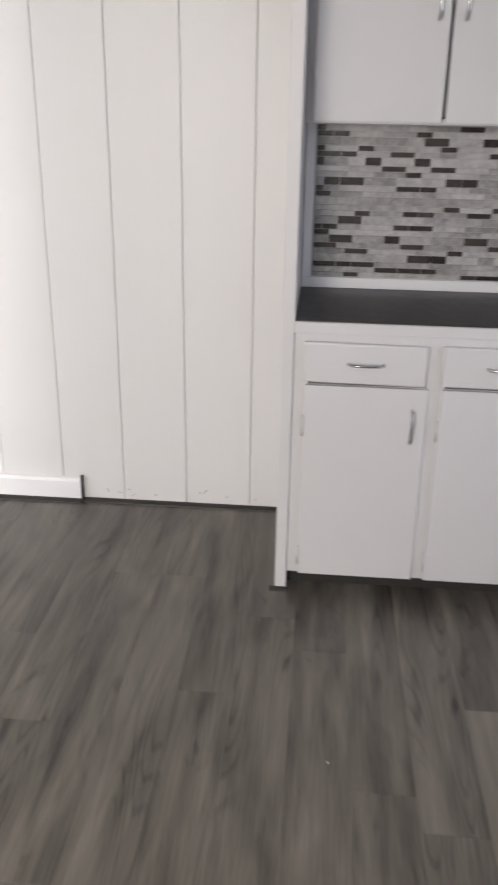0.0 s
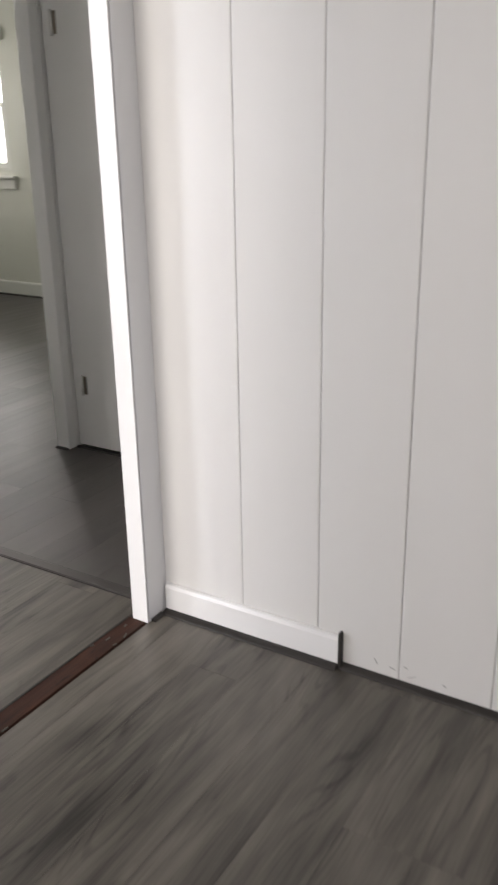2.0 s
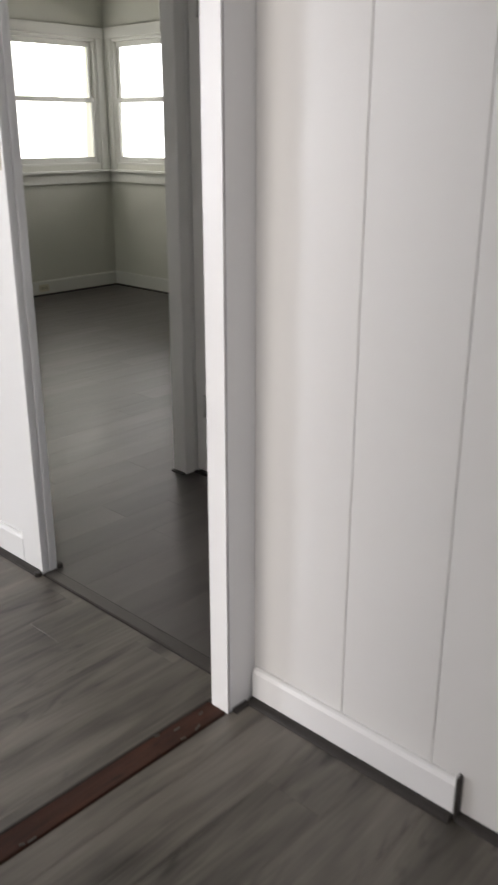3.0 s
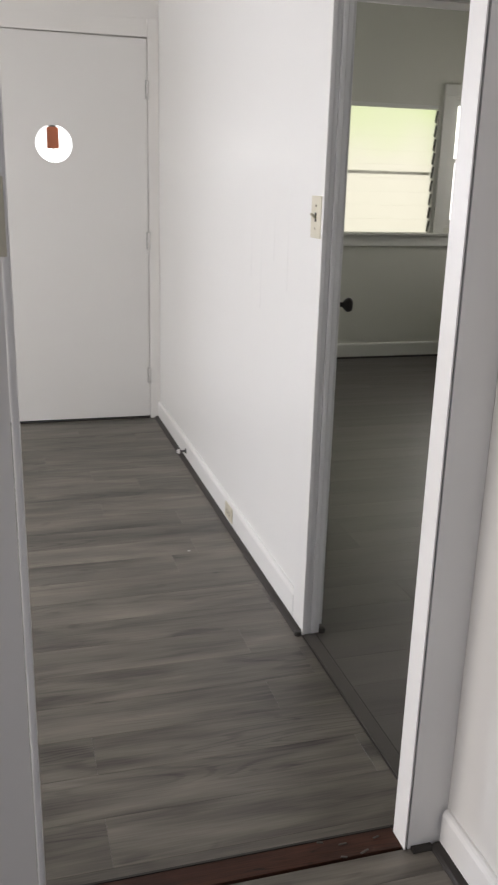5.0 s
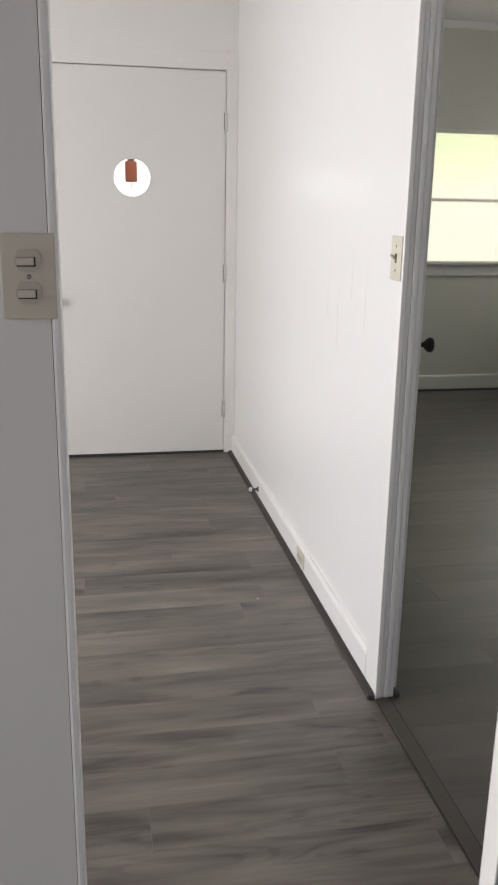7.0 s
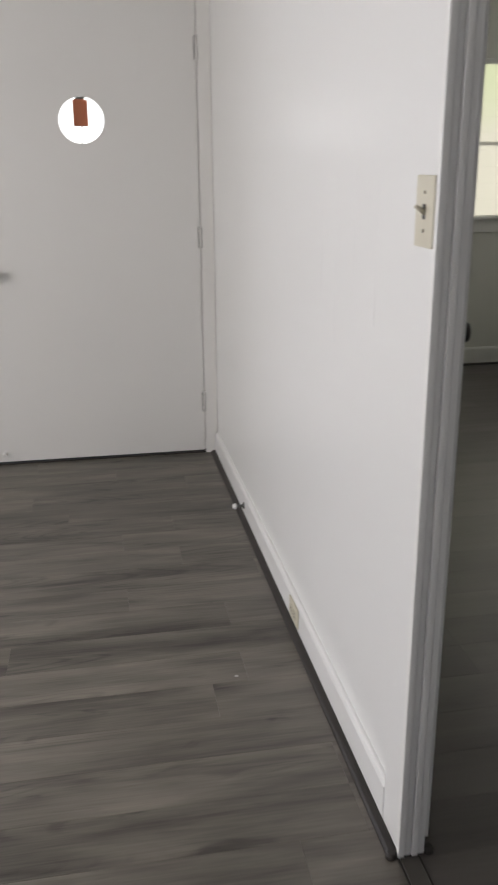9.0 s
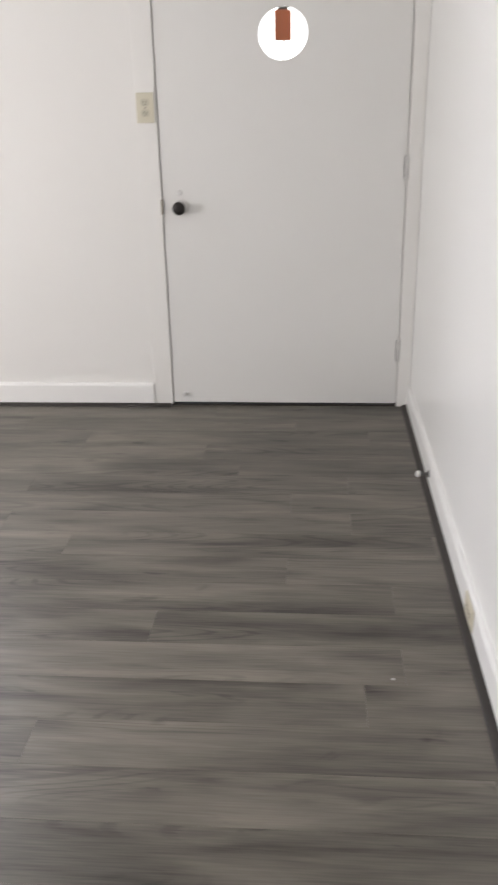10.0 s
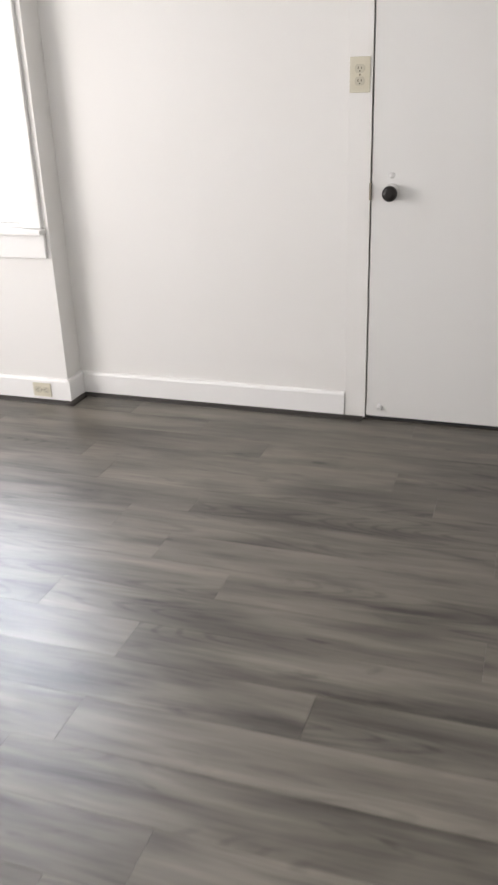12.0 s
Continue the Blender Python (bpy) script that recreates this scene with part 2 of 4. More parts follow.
def lathe(bm, profile, m, n=24):
    """Turns (radius, height) pairs round the z axis of m."""
    rings = []
    for r, h in profile:
        rings.append([bm.verts.new(m @ Vector((r * math.cos(2 * math.pi * k / n), r * math.sin(2 * math.pi * k / n), h))) for k in range(n)])
    for p, q in zip(rings, rings[1:]):
        for k in range(n):
            bm.faces.new((p[k], p[(k + 1) % n], q[(k + 1) % n], q[k]))
    bm.faces.new(rings[-1])
    bm.faces.new(list(reversed(rings[0])))
    return bm


def bowed(bm, points, r, n=8):
    """A bent round bar through points."""
    pts = [Vector(p) for p in points]
    rings = []
    for i, p in enumerate(pts):
        d = (pts[min(i + 1, len(pts) - 1)] - pts[max(i - 1, 0)]).normalized()
        q = d.to_track_quat("Z", "Y").to_matrix()
        rings.append([bm.verts.new(p + q @ Vector((r * math.cos(2 * math.pi * k / n), r * math.sin(2 * math.pi * k / n), 0))) for k in range(n)])
    for a, b in zip(rings, rings[1:]):
        for k in range(n):
            bm.faces.new((a[k], a[(k + 1) % n], b[(k + 1) % n], b[k]))
    bm.faces.new(rings[-1])
    bm.faces.new(list(reversed(rings[0])))
    return bm


def mesh_of(name, bm, material_, smooth=False):
    bmesh.ops.recalc_face_normals(bm, faces=bm.faces)
    me = bpy.data.meshes.new(name)
    bm.to_mesh(me)
    bm.free()
    me.materials.append(material_)
    if smooth:
        for p in me.polygons:
            p.use_smooth = len(p.vertices) == 4
    return me


def part(name, bm, material_, parent=None, label="", smooth=False):
    ob = new(name, mesh_of(name, bm, material_, smooth))
    if parent:
        ob.parent = parent
        if parent.type == "EMPTY":
            ob.matrix_parent_inverse = Matrix.Translation(parent.location).inverted()
    if label:
        ob["label"] = label
    return ob


def base(name, at_, label, category, group=""):
    e = new(name)
    e.location = at_
    return tagged(e, label, category, group)


def block(name, material_, *spans, parent=None, bevel=0.0, label=""):
    """One mesh of one or more blocks."""
    bm = bmesh.new()
    for s in spans:
        box(bm, *s, bevel=bevel)
    return part(name, bm, material_, parent, label)


def setting(ob, label, category):
    return tagged(ob, label, category, kind="structure")


T = 0.055          # thin single-board walls
TE = 0.034         # board wall beside the bedroom
H = 2.64           # ceiling
YF = 3.475         # far wall of the hall
YW = 3.355         # stepped-in window wall
XW = -3.75         # west side
YS = -3.4          # south side of the kitchen
XB, YB = 3.5, 4.95 # bedroom corner
DOOR = 2.05        # heads of the inner openings

# ---- floors ----
setting(block("ground", EARTH, (-60, 60, -60, 60, -0.9, -0.6)), "rough garden ground round the house", "ground")
floor = setting(block("floor", SUBFLOOR, (XW - T, T, YS - T, YF + T, -0.12, -0.008), (T, XB + T, -0.6 - T, YB + T, -0.12, -0.008)), "floor of grey oak vinyl planks laid through all rooms", "floor")
setting(block("foundation", GROUT, (XW - T, T, YS - T, YF + T, -0.62, -0.12), (T, XB + T, -0.6 - T, YB + T, -0.62, -0.12)), "low plain footing under the house", "foundation")
# ---- ceiling ----
setting(block("ceiling", CEIL, (XW - T, T, YS - T, YF + T, H, H + 0.1), (T, XB + T, -0.6 - T, YB + T, H, H + 0.1)), "plain white painted ceiling", "ceiling")

# ---- walls ----
EW = 0.889         # far edge of the bedroom doorway
wall_kitchen = setting(block("wall_kitchen_east", WALL, (0.0045, T, YS, 0.10, 0, H)), "white painted wall faced with grooved panels", "wall")
wall_hall = setting(block("wall_hall_east", GLOSS, (-0.0012, TE, EW + 0.014, YF + T, 0, H), (-0.0012, TE, 0.10, EW + 0.0138, DOOR, H)), "glossy white painted hall wall with faint paint runs", "wall")
setting(block("wall_hall_north", WALL, (-2.307, -1.062, YF, YF + T, 0, H), (-1.062, -0.052, YF, YF + T, 2.05, H), (-0.052, 0, YF, YF + T, 0, H)),
        "white painted end wall round a flush door", "wall")
WX0, WX1, WZ0, WZ1 = -3.42, -2.415, 0.735, 2.0
setting(block("wall_hall_window", WALL, (XW, WX0, YW, YW + T, 0, H), (WX1, -2.307, YW, YW + T, 0, H), (WX0, WX1, YW, YW + T, 0, WZ0), (WX0, WX1, YW, YW + T, WZ1, H),
              (-2.362, -2.307, YW + T, YF + T, 0, H)), "white painted wall stepped forward round a window", "wall")
setting(block("wall_west", WALL, (XW - T, XW, YS, -1.05, 0, H), (XW - T, XW, -0.05, 0.35, 0, H), (XW - T, XW, 2.15, YW, 0, H),
              (XW - T, XW, -1.05, -0.05, 0, 0.80), (XW - T, XW, -1.05, -0.05, 2.02, H), (XW - T, XW, 0.35, 2.15, 0, 0.5), (XW - T, XW, 0.35, 2.15, 1.85, H)), "plain white painted wall with wide windows", "wall")
# the opening here is added to let the south fill lamp in
setting(block("wall_south", WALL, (XW, -2.32, YS - T, YS, 0, H), (-1.28, T, YS - T, YS, 0, H), (-2.32, -1.28, YS - T, YS, 0, 0.93), (-2.32, -1.28, YS - T, YS, 1.87, H)), "plain white painted kitchen wall", "wall")
LX = -0.836        # left edge of the kitchen opening
setting(block("wall_partition", WALL, (XW, LX - 0.014, 0, T, 0, H), (LX - 0.014, -0.1, 0, T, DOOR, H)), "white painted thin partition with an opening", "wall")
# bedroom walls
JX0, JX1, DX0, DX1, BZ0, BZ1 = 1.65, 2.45, 2.54, 3.40, 1.03, 2.0
EY0, EY1 = 4.12, 4.86
setting(block("wall_bedroom_north", BEDWALL, (T, JX0, YB, YB + T, 0, H), (JX1, DX0, YB, YB + T, BZ0 - 0.04, BZ1), (DX1, XB + T, YB, YB + T, BZ0, BZ1),
              (JX0, XB + T, YB, YB + T, 0, BZ0 - 0.04), (DX0, XB + T, YB, YB + T, BZ0 - 0.04, BZ0), (JX0, XB + T, YB, YB + T, BZ1, H), (JX0, JX1, YB, YB + T, 1.9305, BZ1)), "pale grey-green wall below corner windows", "wall")
setting(block("wall_bedroom_east", BEDWALL, (XB, XB + T, -0.6, EY0, 0, H), (XB, XB + T, EY1, YB, 0, H), (XB, XB + T, EY0, EY1, 0, BZ0), (XB, XB + T, EY0, EY1, BZ1, H)),
        "pale grey-green wall with a sash window", "wall")
setting(block("wall_bedroom_south", BEDWALL, (T, XB + T, -0.6 - T, -0.6, 0, H)), "plain pale bedroom wall", "wall")
setting(block("wall_bedroom_west", BEDWALL, (TE, TE + 0.004, EW + 0.014, YF + T, 0, H), (T, T + 0.004, -0.6, 0.1, 0, H), (0, TE + 0.004, YF + T, YB + T, 0, H)), "plain pale bedroom wall beside the door", "wall")
setting(block("wall_closet", TRIM, (0.90, 0.955, -0.6, 0.30, 0, H), (0.90, 0.955, 1.165, 1.236, 0, H), (0.90, 0.955, 0.30, 1.165, 2.0, H), (0.955, 1.6, 1.18, 1.236, 0, H)),
        "white painted closet wall beside the bedroom door", "wall")

# ---- grooved panels ----
for k, (a, b) in enumerate(zip((0.05, -0.261, -0.490, -0.717, -0.950, -1.185), (-0.261, -0.490, -0.717, -0.950, -1.185, -1.3085))):
    bm = bmesh.new()
    box(bm, -0.006, 0.006, b + 0.0006, a - 0.0006, 0.0, H, bevel=0.0034)
    part("panel", bm, PANEL, wall_kitchen)

# ---- opening trim: stub of the partition, jambs, casings ----
stub = setting(block("trim", TRIM, (-0.0925, -0.0065, 0.0005, T, 0, DOOR), bevel=0.0012), "white painted casing board at the kitchen opening", "trim")
# charcoal strip set in the casing's groove as its painted shade
setting(block("trim", DARKBASE, (-0.0965, -0.0930, 0.0060, T - 0.002, 0, DOOR)), "charcoal strip painting the shade in the casing gap of the kitchen opening", "trim")
setting(block("trim", TRIM, (-0.100, -0.0966, 0.0002, T, 0, DOOR), bevel=0.0008), "white painted jamb edge of the kitchen opening", "trim")
setting(block("trim", TRIM, (LX - 0.013, LX, -0.004, T + 0.004, 0, DOOR), bevel=0.004), "chipped white painted jamb of the kitchen opening", "trim")
setting(block("trim", TRIM, (LX, -0.1, -0.004, T + 0.004, DOOR - 0.014, DOOR), bevel=0.003), "white painted head of the kitchen opening", "trim")
# bedroom doorway: flat board on the hall side, moulded reveal
bm = bmesh.new()
box(bm, -0.0155, -0.0003, EW + 0.0140, EW + 0.102, 0, DOOR + 0.1, bevel=0.0015)
setting(part("trim", bm, GLOSS), "flat white casing board beside the bedroom doorway", "trim")
for x0, x1, d in ((-0.018, -0.004, 0.000), (-0.003, 0.010, 0.005), (0.011, 0.024, 0.001), (0.025, 0.040, 0.006)):
    setting(block("trim", TRIM, (x0, x1, EW + d, EW + 0.0135, 0, DOOR), bevel=0.003), "ridged white moulding of the bedroom doorway", "trim")
setting(block("trim", TRIM, (-0.004, 0.066, 0.1005, 0.114, 0, DOOR), bevel=0.003), "white jamb of the bedroom doorway", "trim")
setting(block("trim", TRIM, (-0.004, 0.066, 0.114, EW, DOOR - 0.014, DOOR), bevel=0.003), "white head of the bedroom doorway", "trim")


def skirting(name, a, b, side, height=0.10, thick=0.015, material_=TRIM):
    """Baseboard with an eased top along x or y, and the dark quarter round at its foot."""
    (ax, ay), (bx, by) = a, b
    bm = bmesh.new()
    along_y = abs(by - ay) > abs(bx - ax)
    prof = [(0, 0), (thick, 0), (thick, height - 0.012), (thick - 0.004, height - 0.003), (thick - 0.009, height), (0, height)]
    ends = []
    for x, y in (a, b):
        ends.append([bm.verts.new((x + side * p, y, z) if along_y else (x, y + side * p, z)) for p, z in prof])
    n = len(prof)
    for k in range(n):
        bm.faces.new((ends[0][k], ends[0][(k + 1) % n], ends[1][(k + 1) % n], ends[1][k]))
    bm.faces.new(ends[0])
    bm.faces.new(list(reversed(ends[1])))
    return setting(part(name, bm, material_), "white painted baseboard along the wall", "baseboard")


def quarter(a, b, side, off=0.015, r=0.022):
    """Dark quarter-round strip at the foot of a wall."""
    (ax, ay), (bx, by) = a, b
    along_y = abs(by - ay) > abs(bx - ax)
    bm = bmesh.new()
    prof = [(0, 0), (r, 0)] + [(r * math.cos(q), 0.55 * r * math.sin(q)) for q in (0.4, 0.8, 1.2)] + [(0, 0.55 * r)]
    ends = []
    for x, y in (a, b):
        ends.append([bm.verts.new((x + side * (off + p), y, z) if along_y else (x, y + side * (off + p), z)) for p, z in prof])
    n = len(prof)
    for k in range(n):
        bm.faces.new((ends[0][k], ends[0][(k + 1) % n], ends[1][(k + 1) % n], ends[1][k]))
    bm.faces.new(ends[0])
    bm.faces.new(list(reversed(ends[1])))
    return setting(part("quarter_round", bm, DARKBASE), "charcoal vinyl quarter round at the wall foot", "quarter round")


skirting("baseboard", (-0.0065, -0.556), (-0.0065, -0.006), -1, 0.091)
quarter((-0.0065, -0.556), (-0.0065, -0.006), -1)
setting(block("trim", DARKBASE, (-0.0245, -0.0068, -0.5645, -0.5565, 0, 0.104), bevel=0.0025), "dark upright cap on the baseboard's cut end", "trim")
quarter((-0.0065, -1.3085), (-0.0065, -0.565), -1, off=0.0)
quarter((-0.0855, -0.0005), (-0.040, -0.0005), -1, off=0.0, r=0.015)
skirting("baseboard", (-0.0013, EW + 0.103), (-0.0013, YF - 0.018), -1, 0.10, material_=GLOSS)
quarter((-0.0013, EW + 0.012), (-0.0013, YF - 0.018), -1)
skirting("baseboard", (-2.290, YF - 0.0005), (-1.1375, YF - 0.0005), -1, 0.105)
quarter((-2.290, YF - 0.0005), (-1.062, YF - 0.0005), -1)
skirting("baseboard", (XW, YW - 0.0005), (-2.3068, YW - 0.0005), -1, 0.105)
quarter((XW, YW - 0.0005), (-2.292, YW - 0.0005), -1)
skirting("baseboard", (-2.3065, YW - 0.0155), (-2.3065, YF), 1, 0.105)
quarter((-2.3065, YW - 0.0375), (-2.3065, YF - 0.038), 1)
skirting("baseboard", (T, YB - 0.0005), (XB, YB - 0.0005), -1, 0.12, material_=BEDTRIM)
quarter((T, YB - 0.0005), (XB, YB - 0.0005), -1)
skirting("baseboard", (XB - 0.0005, -0.6), (XB - 0.0005, YB - 0.016), -1, 0.12, material_=BEDTRIM)
quarter((XB - 0.0005, -0.6), (XB - 0.0005, YB - 0.033), -1)
quarter((0.8455, 1.170), (0.8455, 1.239), -1, off=0.0, r=0.014)
quarter((0.900, 0.30), (0.900, 1.164), -1, off=0.0, r=0.014)
setting(block("trim", TRIM, (0.846, 0.899, 1.168, 1.238, 0, 2.06), bevel=0.003), "white painted closet door post", "trim")
setting(block("trim", TRIM, (T + 0.004, XB, YB - 0.022, YB - 0.0005, 2.59, 2.64), bevel=0.004), "pale strip under the bedroom ceiling", "trim")

# thresholds
setting(block("threshold", REDWOOD, (LX, -0.100, 0.010, 0.067, -0.008, 0.0015), bevel=0.0015), "worn red-brown bare wood strip between floors", "threshold")
setting(block("trim", DARKBASE, (LX, -0.100, 0.0675, 0.0738, -0.008, 0.0028), bevel=0.001), "dark gap filler beside the bare wood strip", "trim")
chip_rng = random.Random(4)
for k in range(9):
    x = -0.105 - abs(chip_rng.gauss(0, 0.16)) if k % 2 else chip_rng.uniform(LX + 0.02, -0.12)
    y = chip_rng.choice((0.012, 0.030, 0.048, 0.062)) + chip_rng.uniform(-0.002, 0.004)
    bm = bmesh.new()
    box(bm, -chip_rng.uniform(0.003, 0.012), chip_rng.uniform(0.003, 0.012), -0.002, 0.0022, 0.0, 0.0022, bevel=0.0006)
    bmesh.ops.transform(bm, matrix=Matrix.Translation((x, y, 0.0012)) @ Matrix.Rotation(chip_rng.uniform(-0.5, 0.5), 4, "Z"), verts=bm.verts)
    setting(part("splinter", bm, STRIP), "small grey splinter left on the bare wood strip", "splinter")
setting(block("threshold", STRIP, (-0.014, 0.024, 0.114, EW, -0.006, 0.0045), bevel=0.0025), "dark vinyl transition strip at the bedroom doorway", "threshold")
for x in (-0.0165, 0.0265):
    setting(block("trim", DARKBASE, (x - 0.002, x + 0.002, 0.114, EW, -0.006, 0.0022), bevel=0.0008), "dark joint beside the transition strip", "trim")
# dark vinyl caps at the feet of the doorway jambs
for x, y in ((-0.030, EW + 0.008), (0.050, EW + 0.010), (-0.020, 0.106)):
    bm = bmesh.new()
    lathe(bm, [(0.0115, 0.0), (0.0115, 0.010), (0.008, 0.014)], Matrix.Translation((x, y, 0)), 14)
    setting(part("trim", bm, DARKBASE), "rounded dark vinyl end cap at the jamb foot", "trim")
setting(block("threshold", DARKBASE, (-1.062, -0.052, YF - 0.012, YF + T, -0.006, 0.006), bevel=0.002), "dark strip under the flush door", "threshold")

# hall door casing boards, level with the wall
setting(block("trim", WALL, (-1.137, -1.0545, YF - 0.009, YF, 0.0, 2.13), bevel=0.002), "white casing board beside the flush door", "trim")
setting(block("trim", WALL, (-0.0605, -0.002, YF - 0.013, YF, 0.0, 2.13), bevel=0.002), "white casing board on the hinge side of the door", "trim")
setting(block("trim", WALL, (-1.0545, -0.0605, YF - 0.004, YF, 2.0425, 2.13), bevel=0.001), "white head board over the flush door", "trim")


# ---- things ----
def knob_part(parent, centre, direction, r=0.027, material_=BLACK, rose=True):
    d = Vector(direction).normalized()
    m = Matrix.Translation(centre) @ d.to_track_quat("Z", "Y").to_matrix().to_4x4()
    bm = bmesh.new()
    lathe(bm, [(0.010, 0.0), (0.009, 0.022), (r * 0.75, 0.030), (r, 0.040), (r * 0.98, 0.050), (r * 0.80, 0.058), (r * 0.4, 0.061)], m)
    k = part("knob", bm, material_, parent, "round black door knob", smooth=True)
    if rose:
        bm = bmesh.new()
        lathe(bm, [(0.030, 0.0), (0.030, 0.003), (0.024, 0.006), (0.012, 0.007)], m)
        part("rose", bm, HINGE, parent, "painted-over round knob plate", smooth=True)
    return k


# flush door with round window
DX, DW = -1.050, 0.986
door = base("door_1", (DX, YF, 0.012), "closed flush white door with a small round window", "door")
cx, cz, cr = -0.553, 1.505, 0.093
bm = bmesh.new()
outer = [bm.verts.new((x, YF - 0.003, z)) for x, z in ((DX, 0.014), (DX + DW, 0.012), (DX + DW, 2.035), (DX, 2.038))]
inner = [bm.verts.new((cx + cr * math.cos(2 * math.pi * k / 48), YF - 0.003, cz + cr * math.sin(2 * math.pi * k / 48))) for k in range(48)]
edges = [bm.edges.new((l[k], l[(k + 1) % len(l)])) for l in (outer, inner) for k in range(len(l))]
faces = [g for g in bmesh.ops.triangle_fill(bm, edges=edges, use_beauty=True)["geom"] if isinstance(g, bmesh.types.BMFace)]
up = bmesh.ops.extrude_face_region(bm, geom=faces)["geom"]
bmesh.ops.translate(bm, verts=[g for g in up if isinstance(g, bmesh.types.BMVert)], vec=(0, 0.038, 0))
part("leaf", bm, DOORPAINT, door)
bm = bmesh.new()
m = Matrix.Translation((cx, YF + 0.030, cz)) @ Matrix.Rotation(radians(90), 4, "X")
lathe(bm, [(cr - 0.001, 0.0), (cr - 0.001, 0.004)], m, 48)
pane = part("pane", bm, GLASS, door, "clear round glass pane")
pane.visible_shadow = False
knob_part(door, (-0.979, YF - 0.004, 0.868), (0, -1, 0))
for z in (1.79, 1.015, 0.255):
    bm = bmesh.new()
    rod(bm, (-0.0622, YF - 0.012, z - 0.045), (-0.0622, YF - 0.012, z + 0.045), 0.0065)
    for q in (-0.045, 0.045):
        rod(bm, (-0.0622, YF - 0.012, z + q - 0.003), (-0.0622, YF - 0.012, z + q + 0.003), 0.0085)
    # dark sliver on the leaf's face paints the shade of the hinge gap
    block("hinge_gap_shade", SLOT, (-0.0715, -0.0690, YF - 0.0034, YF - 0.0031, z - 0.046, z + 0.046), parent=door)
    part("hinge", bm, HINGE, door, "painted-over butt hinge", smooth=True)
bm = bmesh.new()
m = Matrix.Translation((-0.998, YF - 0.003, 0.052)) @ Matrix.Rotation(radians(90), 4, "X")
lathe(bm, [(0.012, 0), (0.011, 0.004), (0.006, 0.007), (0.006, 0.016), (0.008, 0.018), (0.007, 0.022)], m, 16)
part("door_bumper", bm, HINGE, door, "small white painted bumper", smooth=True)
bm = bmesh.new()
m = Matrix.Translation((-0.979, YF - 0.003, 0.925)) @ Matrix.Rotation(radians(90), 4, "X")
lathe(bm, [(0.011, 0), (0.010, 0.0015), (0.004, 0.0025)], m, 16)
part("plug", bm, HINGE, door, "painted-over old lock hole", smooth=True)
block("latch_plate", BRASS, (-1.0575, -1.0505, YF - 0.0145, YF + 0.01, 0.84, 0.90), parent=door, bevel=0.001, label="worn metal latch plate in the door gap")

# unseen strips added to keep the backdrop's glow out of the door gaps
setting(block("trim", WALL, (-1.062, -1.032, YF + 0.0355, YF + T, 0.006, 2.05), (-0.079, -0.052, YF + 0.0355, YF + T, 0.006, 2.05), (-1.032, -0.079, YF + 0.0355, YF + T, 2.018, 2.05)),
        "white strips added behind the flush door to block light at its gaps", "trim")
# block hanging outside the round window
tag = base("hanging_block", (-0.553, YF + 0.075, 1.40), "red-brown wooden block on a pale cord outside the door window", "hanging block")
block("body", TAGWOOD, (-0.588, -0.522, YF + 0.065, YF + 0.083, 1.482, 1.590), parent=tag, bevel=0.004)
bm = bmesh.new()
rod(bm, (-0.553, YF + 0.074, 1.38), (-0.553, YF + 0.074, 1.484), 0.004, n=8)
part("cord", bm, IVORYDARK, tag, "pale cord")
block("bracket", SLATE, (-0.576, -0.534, YF + 0.068, YF + 0.080, 1.590, 1.6), parent=tag, bevel=0.002, label="small dark metal hanger")


